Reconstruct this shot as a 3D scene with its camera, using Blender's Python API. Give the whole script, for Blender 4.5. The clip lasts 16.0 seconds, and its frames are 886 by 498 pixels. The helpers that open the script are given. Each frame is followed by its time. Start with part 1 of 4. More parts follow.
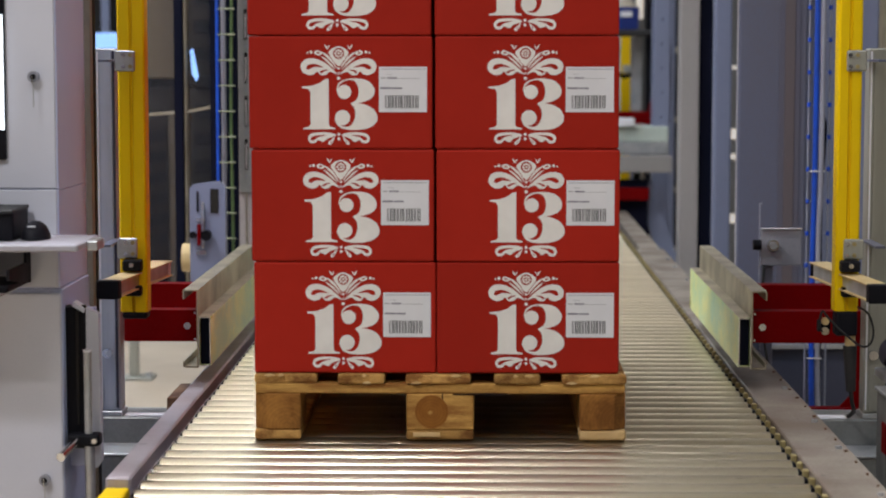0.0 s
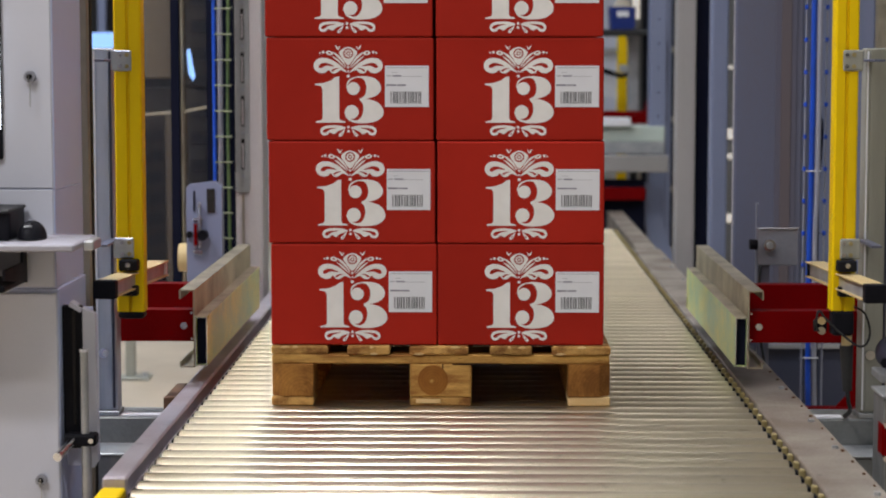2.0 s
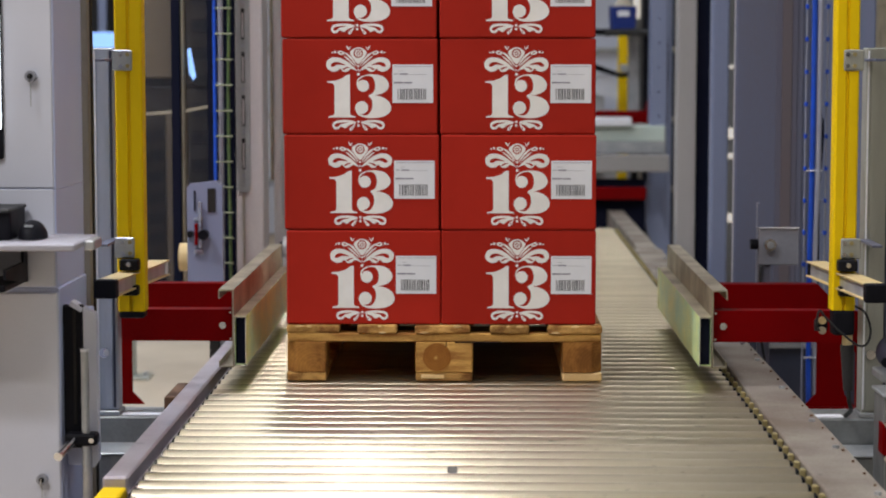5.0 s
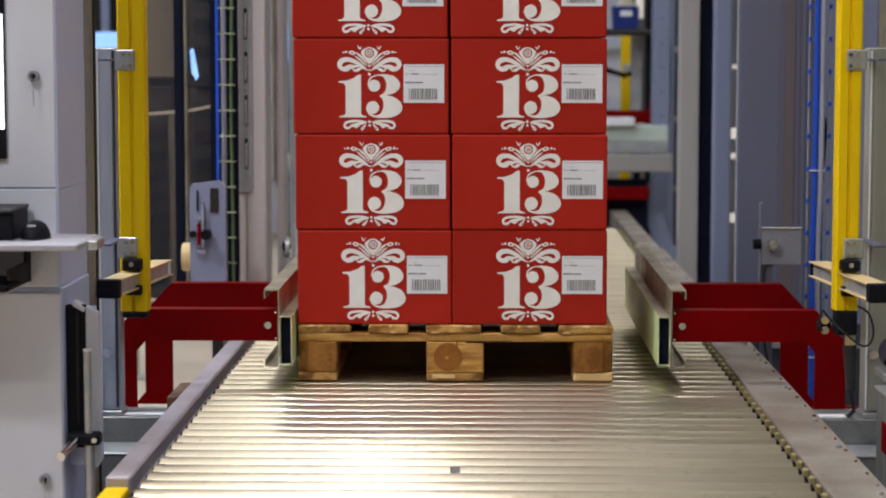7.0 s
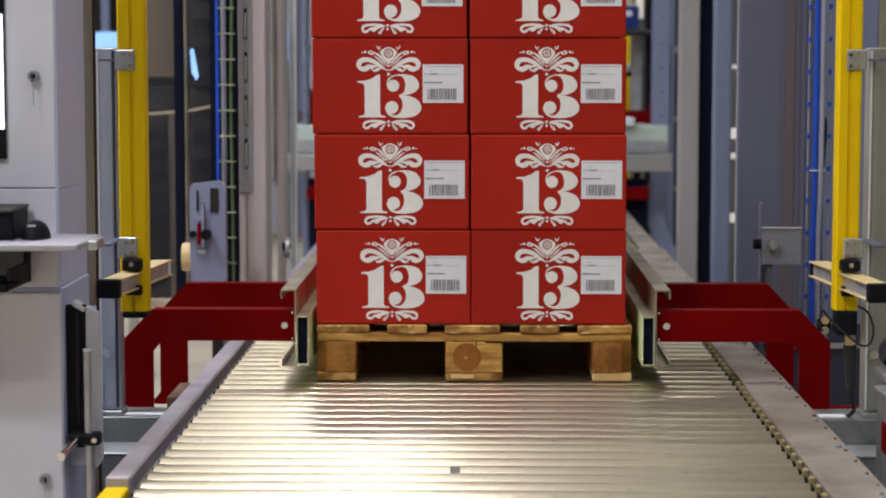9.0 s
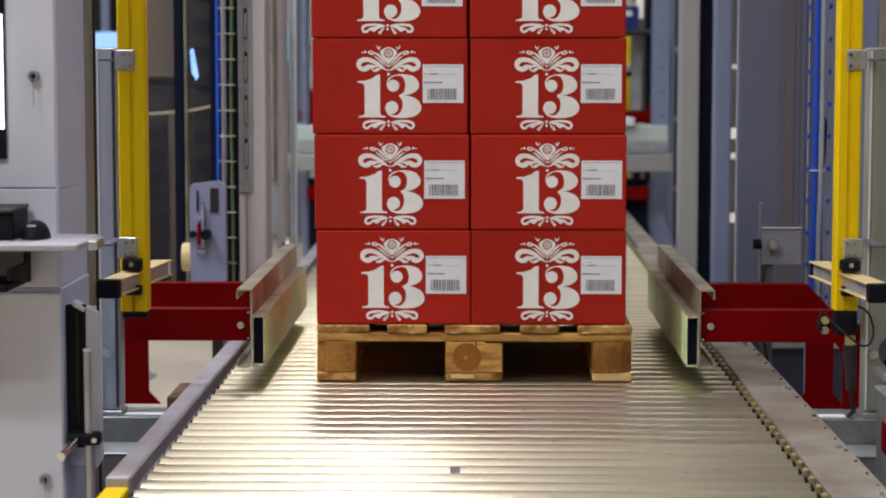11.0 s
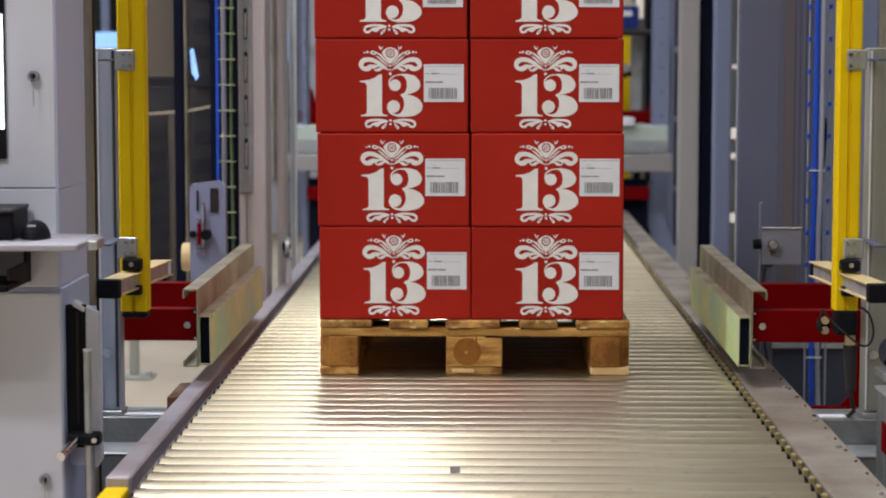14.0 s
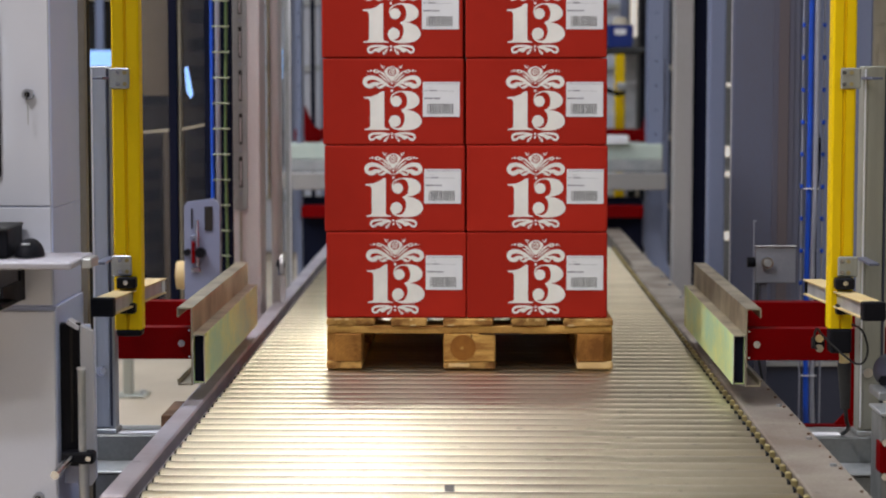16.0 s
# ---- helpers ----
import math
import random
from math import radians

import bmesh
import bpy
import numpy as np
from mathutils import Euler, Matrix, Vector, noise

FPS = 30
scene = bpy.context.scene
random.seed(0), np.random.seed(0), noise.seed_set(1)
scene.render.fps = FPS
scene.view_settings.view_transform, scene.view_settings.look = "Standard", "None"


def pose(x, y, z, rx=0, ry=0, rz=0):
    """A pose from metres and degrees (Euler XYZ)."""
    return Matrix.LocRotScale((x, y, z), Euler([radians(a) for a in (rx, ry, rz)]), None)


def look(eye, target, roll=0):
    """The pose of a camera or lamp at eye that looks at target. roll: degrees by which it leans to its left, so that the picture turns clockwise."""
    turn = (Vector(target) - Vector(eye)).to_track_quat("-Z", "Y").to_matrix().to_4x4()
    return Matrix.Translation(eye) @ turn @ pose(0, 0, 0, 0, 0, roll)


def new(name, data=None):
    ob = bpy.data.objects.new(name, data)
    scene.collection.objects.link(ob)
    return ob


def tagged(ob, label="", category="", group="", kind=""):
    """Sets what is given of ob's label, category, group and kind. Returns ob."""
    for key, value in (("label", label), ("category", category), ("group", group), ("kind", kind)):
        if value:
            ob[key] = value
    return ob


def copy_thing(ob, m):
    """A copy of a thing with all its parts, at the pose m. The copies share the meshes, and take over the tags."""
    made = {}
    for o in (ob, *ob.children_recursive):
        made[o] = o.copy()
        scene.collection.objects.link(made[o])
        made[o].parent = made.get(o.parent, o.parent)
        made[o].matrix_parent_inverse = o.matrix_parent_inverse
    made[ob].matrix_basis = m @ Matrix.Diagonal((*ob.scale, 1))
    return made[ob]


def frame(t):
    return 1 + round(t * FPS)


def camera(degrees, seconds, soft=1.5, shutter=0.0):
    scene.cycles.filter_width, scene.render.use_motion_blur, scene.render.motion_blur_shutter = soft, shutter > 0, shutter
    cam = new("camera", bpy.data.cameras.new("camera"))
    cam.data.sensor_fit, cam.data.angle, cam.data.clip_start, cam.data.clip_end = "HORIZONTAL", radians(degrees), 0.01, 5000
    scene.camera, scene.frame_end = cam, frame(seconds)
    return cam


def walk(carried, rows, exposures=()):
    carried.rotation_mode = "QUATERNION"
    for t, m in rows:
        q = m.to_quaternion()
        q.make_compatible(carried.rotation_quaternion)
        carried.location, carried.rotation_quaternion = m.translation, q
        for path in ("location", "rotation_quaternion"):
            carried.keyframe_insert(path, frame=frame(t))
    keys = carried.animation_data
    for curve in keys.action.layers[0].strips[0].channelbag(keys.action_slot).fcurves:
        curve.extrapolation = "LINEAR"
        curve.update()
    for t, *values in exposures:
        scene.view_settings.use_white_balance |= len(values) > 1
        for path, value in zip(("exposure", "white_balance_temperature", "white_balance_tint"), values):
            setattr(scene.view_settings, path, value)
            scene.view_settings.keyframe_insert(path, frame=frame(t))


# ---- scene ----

# Metres: x to the right across the conveyor, y along it away from the camera, z up; floor at 0, roller tops at R.
R = 0.55
EYE = (0.0, 0.0, R + 0.823)

cam = camera(24.0, 16.0, 1.9)
cam.data.dof.use_dof = True
cam.data.dof.focus_distance = 5.0
cam.data.dof.aperture_fstop = 4.5


def aim(t, pan, tilt):
    """One row of the tripod head: degrees by which it is turned right and tilted up from its rest."""
    return (t, pose(*EYE, 90 - 5.30 + tilt, 0, 1.144 - pan))


walk(cam, [aim(0, 0, .02), aim(.5, 0, .02), aim(1, .005, .02), aim(1.5, .07, .016), aim(2, .093, .014), aim(2.5, .101, .014),
           aim(3, .109, .012), aim(3.5, .116, .009), aim(4, .118, .006), aim(5.2, .06, .002), aim(6.3, 0, 0), aim(6.5, 0, 0), aim(14.5, 0, 0),
           aim(15, .022, 0), aim(15.5, .113, .085), aim(16, .155, .5)],
     exposures=[(0, 0.0), (16, 0.0)])

# ---------------------------------------------------------------- light
world = bpy.data.worlds.new("hall_air")
world.use_nodes = True
world.node_tree.nodes["Background"].inputs[0].default_value = (0.8, 0.88, 1.0, 1)
world.node_tree.nodes["Background"].inputs[1].default_value = 0.02
scene.world = world


def hall_lamp(x, y, z, sx, sy, watts, colour, target=None):
    data = bpy.data.lights.new("hall_lamp", "AREA")
    data.shape, data.size, data.size_y, data.energy, data.color = "RECTANGLE", sx, sy, watts, colour
    ob = new("hall_lamp", data)
    ob.matrix_world = look((x, y, z), target or (x, y + 0.001, 0))
    return ob


WHITE = (.95, .95, 1)
WARM, NEUTRAL, COOL = (1, .88, .70), (1, .95, .88), (.68, .82, 1)
# unseen lamps: some placed from roller reflections, the rest added to brighten
for lx, ly, sx, sy, w, c in ((-.64, 4.54, .06, 1.1, 50, WHITE), (-2.4, 0.6, 1.4, .5, 152, WHITE), (1.5, 0.6, 1.4, .5, 46, NEUTRAL), (-3.2, 4.6, 1.4, .5, 215, WHITE), (-.61, 8.2, .20, .8, 62, NEUTRAL), (-2.2, 10.0, 1.5, 2.6, 20, WARM), (1.3, 9.5, 1.5, 2.4, 6, WARM), (-1.35, 4.9, 1.6, 2.0, 9, WARM), (.3, 4.8, 1.6, 1.5, 4.6, WARM), (1.2, 13.5, 1.4, .5, 34, NEUTRAL),
                             (-4.0, 8.0, 1.4, .5, 170, COOL), (4.2, 8.0, 1.4, .5, 35, COOL), (-2.4, -0.8, 1.4, .5, 100, NEUTRAL), (4.0, 3.0, 1.4, .5, 72, COOL),
                             (0.0, -5.0, 1.4, .5, 100, NEUTRAL), (-4.0, 14.0, 1.4, .5, 190, COOL), (3.5, 18.0, 1.4, .5, 130, NEUTRAL)):
    hall_lamp(lx, ly, 5.6, sx, sy, w, c)

# ---------------------------------------------------------------- materials


def mat(name, colour, rough=.5, metal=0.0, colour2=None, scale=6.0, detail=5.0, bump=.0, bscale=60.0, rvar=.1, stretch=(1, 1, 1), coords="Object", island=0.0, mid=(.35, .65), spec=.5, specks=0.0):
    """A surface of two tones mixed by large and fine noise, with uneven gloss and fine relief."""
    m = bpy.data.materials.new(name)
    m.use_nodes = True
    nt = m.node_tree
    b = nt.nodes["Principled BSDF"]
    tc = nt.nodes.new("ShaderNodeTexCoord")
    mp = nt.nodes.new("ShaderNodeMapping")
    mp.inputs["Scale"].default_value = stretch
    info = nt.nodes.new("ShaderNodeObjectInfo")
    nt.links.new(tc.outputs[coords], mp.inputs["Vector"])
    add = nt.nodes.new("ShaderNodeVectorMath")
    mul = nt.nodes.new("ShaderNodeMath")
    mul.operation, mul.inputs[1].default_value = "MULTIPLY", 37.0
    nt.links.new(info.outputs["Random"], mul.inputs[0])
    nt.links.new(mp.outputs[0], add.inputs[0])
    nt.links.new(mul.outputs[0], add.inputs[1])
    n1 = nt.nodes.new("ShaderNodeTexNoise")
    n1.inputs["Scale"].default_value, n1.inputs["Detail"].default_value = scale, detail
    n2 = nt.nodes.new("ShaderNodeTexNoise")
    n2.inputs["Scale"].default_value, n2.inputs["Detail"].default_value = bscale, 4
    nt.links.new(add.outputs[0], n1.inputs["Vector"])
    nt.links.new(add.outputs[0], n2.inputs["Vector"])
    ramp = nt.nodes.new("ShaderNodeValToRGB")
    ramp.color_ramp.elements[0].position, ramp.color_ramp.elements[1].position = mid
    c2 = colour2 or tuple(c * .8 for c in colour)
    ramp.color_ramp.elements[0].color, ramp.color_ramp.elements[1].color = (*colour, 1), (*c2, 1)
    mixn = nt.nodes.new("ShaderNodeMath")
    mixn.operation = "MULTIPLY_ADD"
    mixn.inputs[1].default_value = .3
    nt.links.new(n2.outputs["Fac"], mixn.inputs[0])
    sub = nt.nodes.new("ShaderNodeMath")
    sub.operation, sub.inputs[1].default_value = "SUBTRACT", .15
    nt.links.new(n1.outputs["Fac"], sub.inputs[0])
    nt.links.new(sub.outputs[0], mixn.inputs[2])
    nt.links.new(mixn.outputs[0], ramp.inputs[0])
    out = ramp.outputs[0]
    if specks:
        n3 = nt.nodes.new("ShaderNodeTexNoise")
        n3.inputs["Scale"].default_value, n3.inputs["Detail"].default_value = 26.0, 3
        nt.links.new(add.outputs[0], n3.inputs["Vector"])
        r3 = nt.nodes.new("ShaderNodeMapRange")
        r3.inputs["From Min"].default_value, r3.inputs["From Max"].default_value, r3.inputs["To Max"].default_value = .66, .74, specks
        nt.links.new(n3.outputs["Fac"], r3.inputs["Value"])
        mx = nt.nodes.new("ShaderNodeMix")
        mx.data_type = "RGBA"
        nt.links.new(r3.outputs[0], mx.inputs["Factor"])
        nt.links.new(out, mx.inputs["A"])
        mx.inputs["B"].default_value = (*(c * .25 for c in colour), 1)
        out = mx.outputs["Result"]
    if island:
        hsv = nt.nodes.new("ShaderNodeHueSaturation")
        rng = nt.nodes.new("ShaderNodeMapRange")
        rng.inputs["To Min"].default_value, rng.inputs["To Max"].default_value = 1 - island, 1 + island
        nt.links.new(info.outputs["Random"], rng.inputs["Value"])
        nt.links.new(rng.outputs[0], hsv.inputs["Value"])
        nt.links.new(out, hsv.inputs["Color"])
        out = hsv.outputs[0]
    nt.links.new(out, b.inputs["Base Color"])
    rr = nt.nodes.new("ShaderNodeMapRange")
    rr.inputs["From Min"].default_value, rr.inputs["From Max"].default_value = .3, .7
    rr.inputs["To Min"].default_value, rr.inputs["To Max"].default_value = max(rough - rvar, .03), min(rough + rvar, 1)
    nt.links.new(n1.outputs["Fac"], rr.inputs["Value"])
    nt.links.new(rr.outputs[0], b.inputs["Roughness"])
    b.inputs["Metallic"].default_value = metal
    b.inputs["Specular IOR Level"].default_value = spec
    if bump:
        bp = nt.nodes.new("ShaderNodeBump")
        bp.inputs["Strength"].default_value, bp.inputs["Distance"].default_value = bump, .002
        nt.links.new(n2.outputs["Fac"], bp.inputs["Height"])
        nt.links.new(bp.outputs[0], b.inputs["Normal"])
    return m


def glow(name, colour, strength):
    m = bpy.data.materials.new(name)
    m.use_nodes = True
    b = m.node_tree.nodes["Principled BSDF"]
    b.inputs["Base Color"].default_value = (*colour, 1)
    b.inputs["Emission Color"].default_value = (*colour, 1)
    b.inputs["Emission Strength"].default_value = strength
    return m


M_ROLLER = mat("rolled_zinc", (.61, .56, .44), .31, .98, (.55, .50, .39), 2.2, 4, .0, 240, .035, (1, 2, 2), island=.09, specks=.4)
M_GAP_SHADE = mat("gap_shade", (.10, .09, .07), .7, .3)
M_RAIL = mat("rail_steel", (.40, .355, .305), .5, .45, (.23, .185, .15), 4, 8, .1, 120, .12, specks=.6)
M_RAILL = mat("rail_painted_steel", (.46, .42, .46), .45, .25, (.38, .34, .38), 5, 7, .1, 120, .1, specks=.3)
M_RUST = mat("rusty_rivet", (.20, .10, .05), .7, .3, (.12, .06, .03), 20, 4)
M_ALU = mat("anodised_aluminium", (.50, .53, .58), .38, .5, (.40, .43, .47), 6, 5, .04, 150, .06, (4, 4, .3))
M_PLATE = mat("dull_zinc_plate", (.36, .37, .43), .35, .3, (.28, .29, .34), 5, 5, .04, 120)
M_GALV = mat("galvanised_steel", (.55, .56, .57), .42, .7, (.40, .42, .44), 9, 6, .08, 90, .1)
M_ZINC_Y = mat("yellow_passivated_zinc", (.88, .93, .34), .34, .05, (.56, .82, .54), 6, 4, .04, 60, .08, (1, .6, 1), mid=(.36, .64), spec=.25)
M_BRASS = mat("brassy_zinc", (.46, .38, .18), .5, .4, (.34, .27, .12), 8, 5)
M_ZINC_G = mat("weathered_zinc", (.58, .52, .38), .38, .75, (.34, .30, .23), 7, 6, .08, 90, .1)
M_RED = mat("red_enamel", (.18, .001, .002), .5, 0, (.14, .001, .0015), 4, 5, .03, 200, .06, spec=.04)
M_YELLOW = mat("yellow_enamel", (.86, .58, .002), .45, 0, (.80, .53, .002), 4, 5, .03, 200, .06, spec=.2)
M_BLACK = mat("black_plastic", (.005, .005, .008), .55, 0, (.010, .010, .014), 8, 4, .05, 200, spec=.12)
M_RUBBER = mat("black_rubber", (.012, .012, .014), .7, 0, (.03, .03, .03), 8, 4, .05, 200)
M_CAB = mat("light_grey_powder_coat", (.66, .675, .765), .45, 0, (.58, .595, .68), 2, 4, .06, 500, .06)
# same paint as the cabinet front, with cool side light put into the colour
M_CAB_COOL = mat("cool_lit_powder_coat", (.58, .64, .86), .45, 0, (.53, .58, .79), 2, 4, .06, 500, .06)
M_SHELF = mat("grey_laminate", (.44, .43, .48), .45, 0, (.38, .37, .42), 3, 5, .05, 200)
M_COL = mat("grey_painted_column", (.118, .138, .22), .35, .0, (.122, .118, .15), 1.6, 6, .05, 200, .08, (1, 1, .25))
# two tones for the browner band on the wide column
M_BAND = mat("grey_mauve_paint", (.118, .118, .165), .35, 0, (.115, .11, .14), 2, 5, .05, 200, .08, (1, 1, .3))
M_BANDB = mat("brown_grey_paint", (.135, .112, .12), .35, 0, (.12, .105, .12), 2, 5, .05, 200, .08, (1, 1, .3))
M_COLL = mat("pale_grey_painted_column", (.66, .62, .62), .45, 0, (.56, .52, .52), 2, 6, .05, 200, .08, (1, 1, .3))
M_COLR = mat("dull_grey_painted_column", (.34, .32, .315), .45, 0, (.27, .255, .25), 2, 6, .05, 200, .08, (1, 1, .3))
M_COLB = mat("blue_grey_painted_column", (.205, .23, .345), .4, 0, (.17, .195, .29), 2, 5, .05, 200, .08, (1, 1, .3))
M_NAVY = mat("navy_panel", (.005, .007, .018), .6, 0, (.008, .009, .022), 3, 4, spec=.06)
M_DARKBLUE = mat("dark_blue_grey_panel", (.040, .046, .075), .45, 0, (.055, .058, .085), 3, 5, .03, 120, spec=.3)
M_BLUE = mat("blue_conduit", (.015, .09, .62), .4, 0, (.02, .07, .40), 5, 4, spec=.3)
M_BIN = mat("dark_blue_plastic", (.010, .030, .20), .45, 0, (.008, .024, .16), 6, 4, spec=.3)
M_GREENC = mat("green_cable", (.06, .11, .04), .5, 0, (.10, .15, .05), 9, 4)
M_RUNG = mat("dull_green_wire", (.30, .33, .22), .5, .2, (.24, .26, .18), 9, 4)
M_GREYC = mat("grey_cable", (.34, .35, .42), .5, 0, (.28, .29, .36), 9, 4)
M_WOOD = mat("pallet_softwood", (.56, .315, .10), .78, 0, (.21, .09, .026), 7, 8, .5, 70, .06, (3, 3, 5), island=.22, mid=(.38, .62), spec=.15, specks=.75)
M_WOODX = mat("pallet_softwood_board", (.62, .355, .10), .75, 0, (.30, .13, .034), 5, 8, .45, 60, .06, (1.6, 9, 11), island=.16, mid=(.38, .66), spec=.15, specks=.75)
M_WOODPALE = mat("fresh_scraped_wood", (.74, .52, .26), .8, 0, (.62, .40, .18), 9, 6, .2, 70, .05, spec=.15)
M_WOODEND = mat("sawn_end_grain", (.38, .175, .05), .8, 0, (.15, .058, .018), 7, 7, .4, 80, .05, (3, 1, 1.5), island=.2, specks=.5)
M_CARD = mat("red_printed_cardboard", (.41, .021, .011), .62, 0, (.365, .018, .009), 2.5, 6, .10, 26, .06, island=.07, spec=.12)
M_PRINT = mat("white_print", (.86, .83, .80), .6, 0, (.80, .77, .74), 20, 5)
M_LABEL = mat("white_paper_label", (.78, .78, .82), .5, 0, (.74, .74, .78), 12, 4)
M_INK = mat("grey_ink", (.06, .06, .065), .6, 0, (.09, .09, .10), 30, 4)
M_INKM = mat("mid_grey_ink", (.22, .21, .26), .6, 0, (.32, .31, .37), 30, 4)
M_INKL = mat("pale_ink", (.42, .42, .45), .6, 0, (.5, .5, .53), 30, 4)
M_FLOOR = mat("concrete_floor", (.58, .48, .36), .5, 0, (.43, .35, .26), 1.2, 8, .1, 90, .12)
# dark tones chosen so the hall shell throws back little fill light
M_WALL = mat("dark_wall_panel", (.16, .16, .16), .7, 0, (.13, .13, .13), .8, 5, .05, 60)
M_CEIL = mat("dark_ceiling_sheet", (.14, .14, .145), .7, 0, (.12, .12, .125), .8, 5)
M_GUARD = mat("patchy_zinc_sheet", (.25, .255, .25), .45, .35, (.15, .155, .155), 7, 7, .06, 120, .1, mid=(.3, .7))
M_STAND = mat("olive_grey_profile", (.36, .36, .31), .45, .15, (.29, .29, .25), 5, 5, .04, 150, .08, (4, 4, .3))
M_SLOTPL = mat("mid_grey_plate", (.38, .39, .39), .45, .15, (.30, .31, .31), 9, 5, .05, 120)
M_TAN = mat("tan_plastic", (.70, .54, .27), .5, 0, (.62, .46, .22), 8, 5, .05, 100)
M_TANGRID = mat("beige_mesh", (.56, .50, .40), .7, 0, (.48, .42, .33), 8, 5)
M_PALEG = mat("pale_green_casing", (.55, .62, .56), .4, 0, (.48, .55, .50), 5, 4)
M_CHROME = mat("bright_steel", (.72, .72, .72), .22, 1, (.6, .6, .6), 12, 4)
M_SCREEN = glow("lit_screen", (.86, .93, 1.0), 1.6)
M_GLOWB = glow("bluish_glow", (.30, .55, 1.0), .8)
M_GLOWW = glow("white_glow", (1.0, .93, .84), .30)


def ring_wood(name, light, dark, centre, scale):
    """End grain: growth rings round a centre, broken by noise."""
    m = mat(name, light, .8, 0, dark, 9, 7, .4, 80, .05, (1, 1, 1), island=.12, spec=.3)
    nt = m.node_tree
    b = nt.nodes["Principled BSDF"]
    old = b.inputs["Base Color"].links[0].from_socket
    tc, mp = nt.nodes.new("ShaderNodeTexCoord"), nt.nodes.new("ShaderNodeMapping")
    mp.inputs["Location"].default_value = tuple(-c for c in centre)
    w = nt.nodes.new("ShaderNodeTexWave")
    w.wave_type, w.rings_direction = "RINGS", "Y"
    w.inputs["Scale"].default_value, w.inputs["Distortion"].default_value, w.inputs["Detail"].default_value = scale, 1.6, 3
    w.inputs["Detail Scale"].default_value = 2.0
    mx = nt.nodes.new("ShaderNodeMix")
    mx.data_type, mx.blend_type = "RGBA", "MULTIPLY"
    mx.inputs["Factor"].default_value = .13
    nt.links.new(tc.outputs["Object"], mp.inputs["Vector"])
    nt.links.new(mp.outputs[0], w.inputs["Vector"])
    nt.links.new(old, mx.inputs["A"])
    nt.links.new(w.outputs["Color"], mx.inputs["B"])
    nt.links.new(mx.outputs["Result"], b.inputs["Base Color"])
    return m


M_KNOTR = ring_wood("dark_ringed_end_grain", (.33, .125, .018), (.20, .062, .008), (-.018, 0, .062), 48)
M_RINGS_L = ring_wood("ringed_end_grain_a", (.45, .20, .042), (.18, .068, .012), (-.33, 0, .03), 40)
M_RINGS_R = ring_wood("ringed_end_grain_b", (.49, .215, .044), (.20, .074, .013), (.385, 0, .04), 40)


def smoked_pane(name, tint):
    """Clear tinted sheet: lets light through with a tint and mirrors a little at the surface."""
    m = bpy.data.materials.new(name)
    m.use_nodes = True
    nt = m.node_tree
    nt.nodes.remove(nt.nodes["Principled BSDF"])
    clear, gloss, fres, mix = (nt.nodes.new("ShaderNode" + k) for k in ("BsdfTransparent", "BsdfGlossy", "Fresnel", "MixShader"))
    clear.inputs["Color"].default_value = (*tint, 1)
    gloss.inputs["Roughness"].default_value = .06
    fres.inputs["IOR"].default_value = 1.5
    nt.links.new(fres.outputs[0], mix.inputs[0])
    nt.links.new(clear.outputs[0], mix.inputs[1])
    nt.links.new(gloss.outputs[0], mix.inputs[2])
    nt.links.new(mix.outputs[0], nt.nodes["Material Output"].inputs["Surface"])
    return m


M_SMOKED = smoked_pane("smoked_polycarbonate", (.66, .64, .61))
M_BROWNG = mat("brown_grey_sheet", (.34, .29, .22), .5, .1, (.24, .20, .155), 3, 6, .05, 90, .1, (1, 1, .4))
M_DARKHOUSE = mat("dark_brown_sheet", (.085, .075, .062), .5, .1, (.05, .045, .042), 4, 6, .05, 90, .1, (1, 1, .5))
M_DARKRACK = mat("dark_rack", (.014, .014, .015), .6, .1, (.030, .027, .025), 4, 6, spec=.12)

# ---------------------------------------------------------------- mesh helpers


def bm_box(bm, x0, y0, z0, x1, y1, z1, bev=0.0, seg=1):
    """Adds a box between two corners, with its edges rounded by bev."""
    vs = [bm.verts.new(p) for p in ((x0, y0, z0), (x1, y0, z0), (x1, y1, z0), (x0, y1, z0), (x0, y0, z1), (x1, y0, z1), (x1, y1, z1), (x0, y1, z1))]
    fs = [bm.faces.new([vs[i] for i in f]) for f in ((3, 2, 1, 0), (4, 5, 6, 7), (0, 1, 5, 4), (1, 2, 6, 5), (2, 3, 7, 6), (3, 0, 4, 7))]
    if bev:
        es = {e for f in fs for e in f.edges}
        bmesh.ops.bevel(bm, geom=list(es), offset=bev, segments=seg, profile=.5, affect="EDGES")
    return bm


def boxm(x0, y0, z0, x1, y1, z1, bev=0.003, seg=1):
    return bm_box(bmesh.new(), x0, y0, z0, x1, y1, z1, bev, seg)


def bm_cyl(bm, a, b, r, n=16, r2=None, bev=0.0):
    """Adds a cylinder or cone from point a to point b."""
    a, b = Vector(a), Vector(b)
    q = (b - a).to_track_quat("Z", "Y").to_matrix()
    rings = []
    for p, rad in ((a, r), (b, r if r2 is None else r2)):
        rings.append([bm.verts.new(p + q @ Vector((rad * math.cos(2 * math.pi * i / n), rad * math.sin(2 * math.pi * i / n), 0))) for i in range(n)])
    for i in range(n):
        f = bm.faces.new((rings[0][i], rings[0][(i + 1) % n], rings[1][(i + 1) % n], rings[1][i]))
        f.smooth = True
    bm.faces.new([bm.verts.new(v.co) for v in reversed(rings[0])])
    bm.faces.new([bm.verts.new(v.co) for v in rings[1]])
    return bm


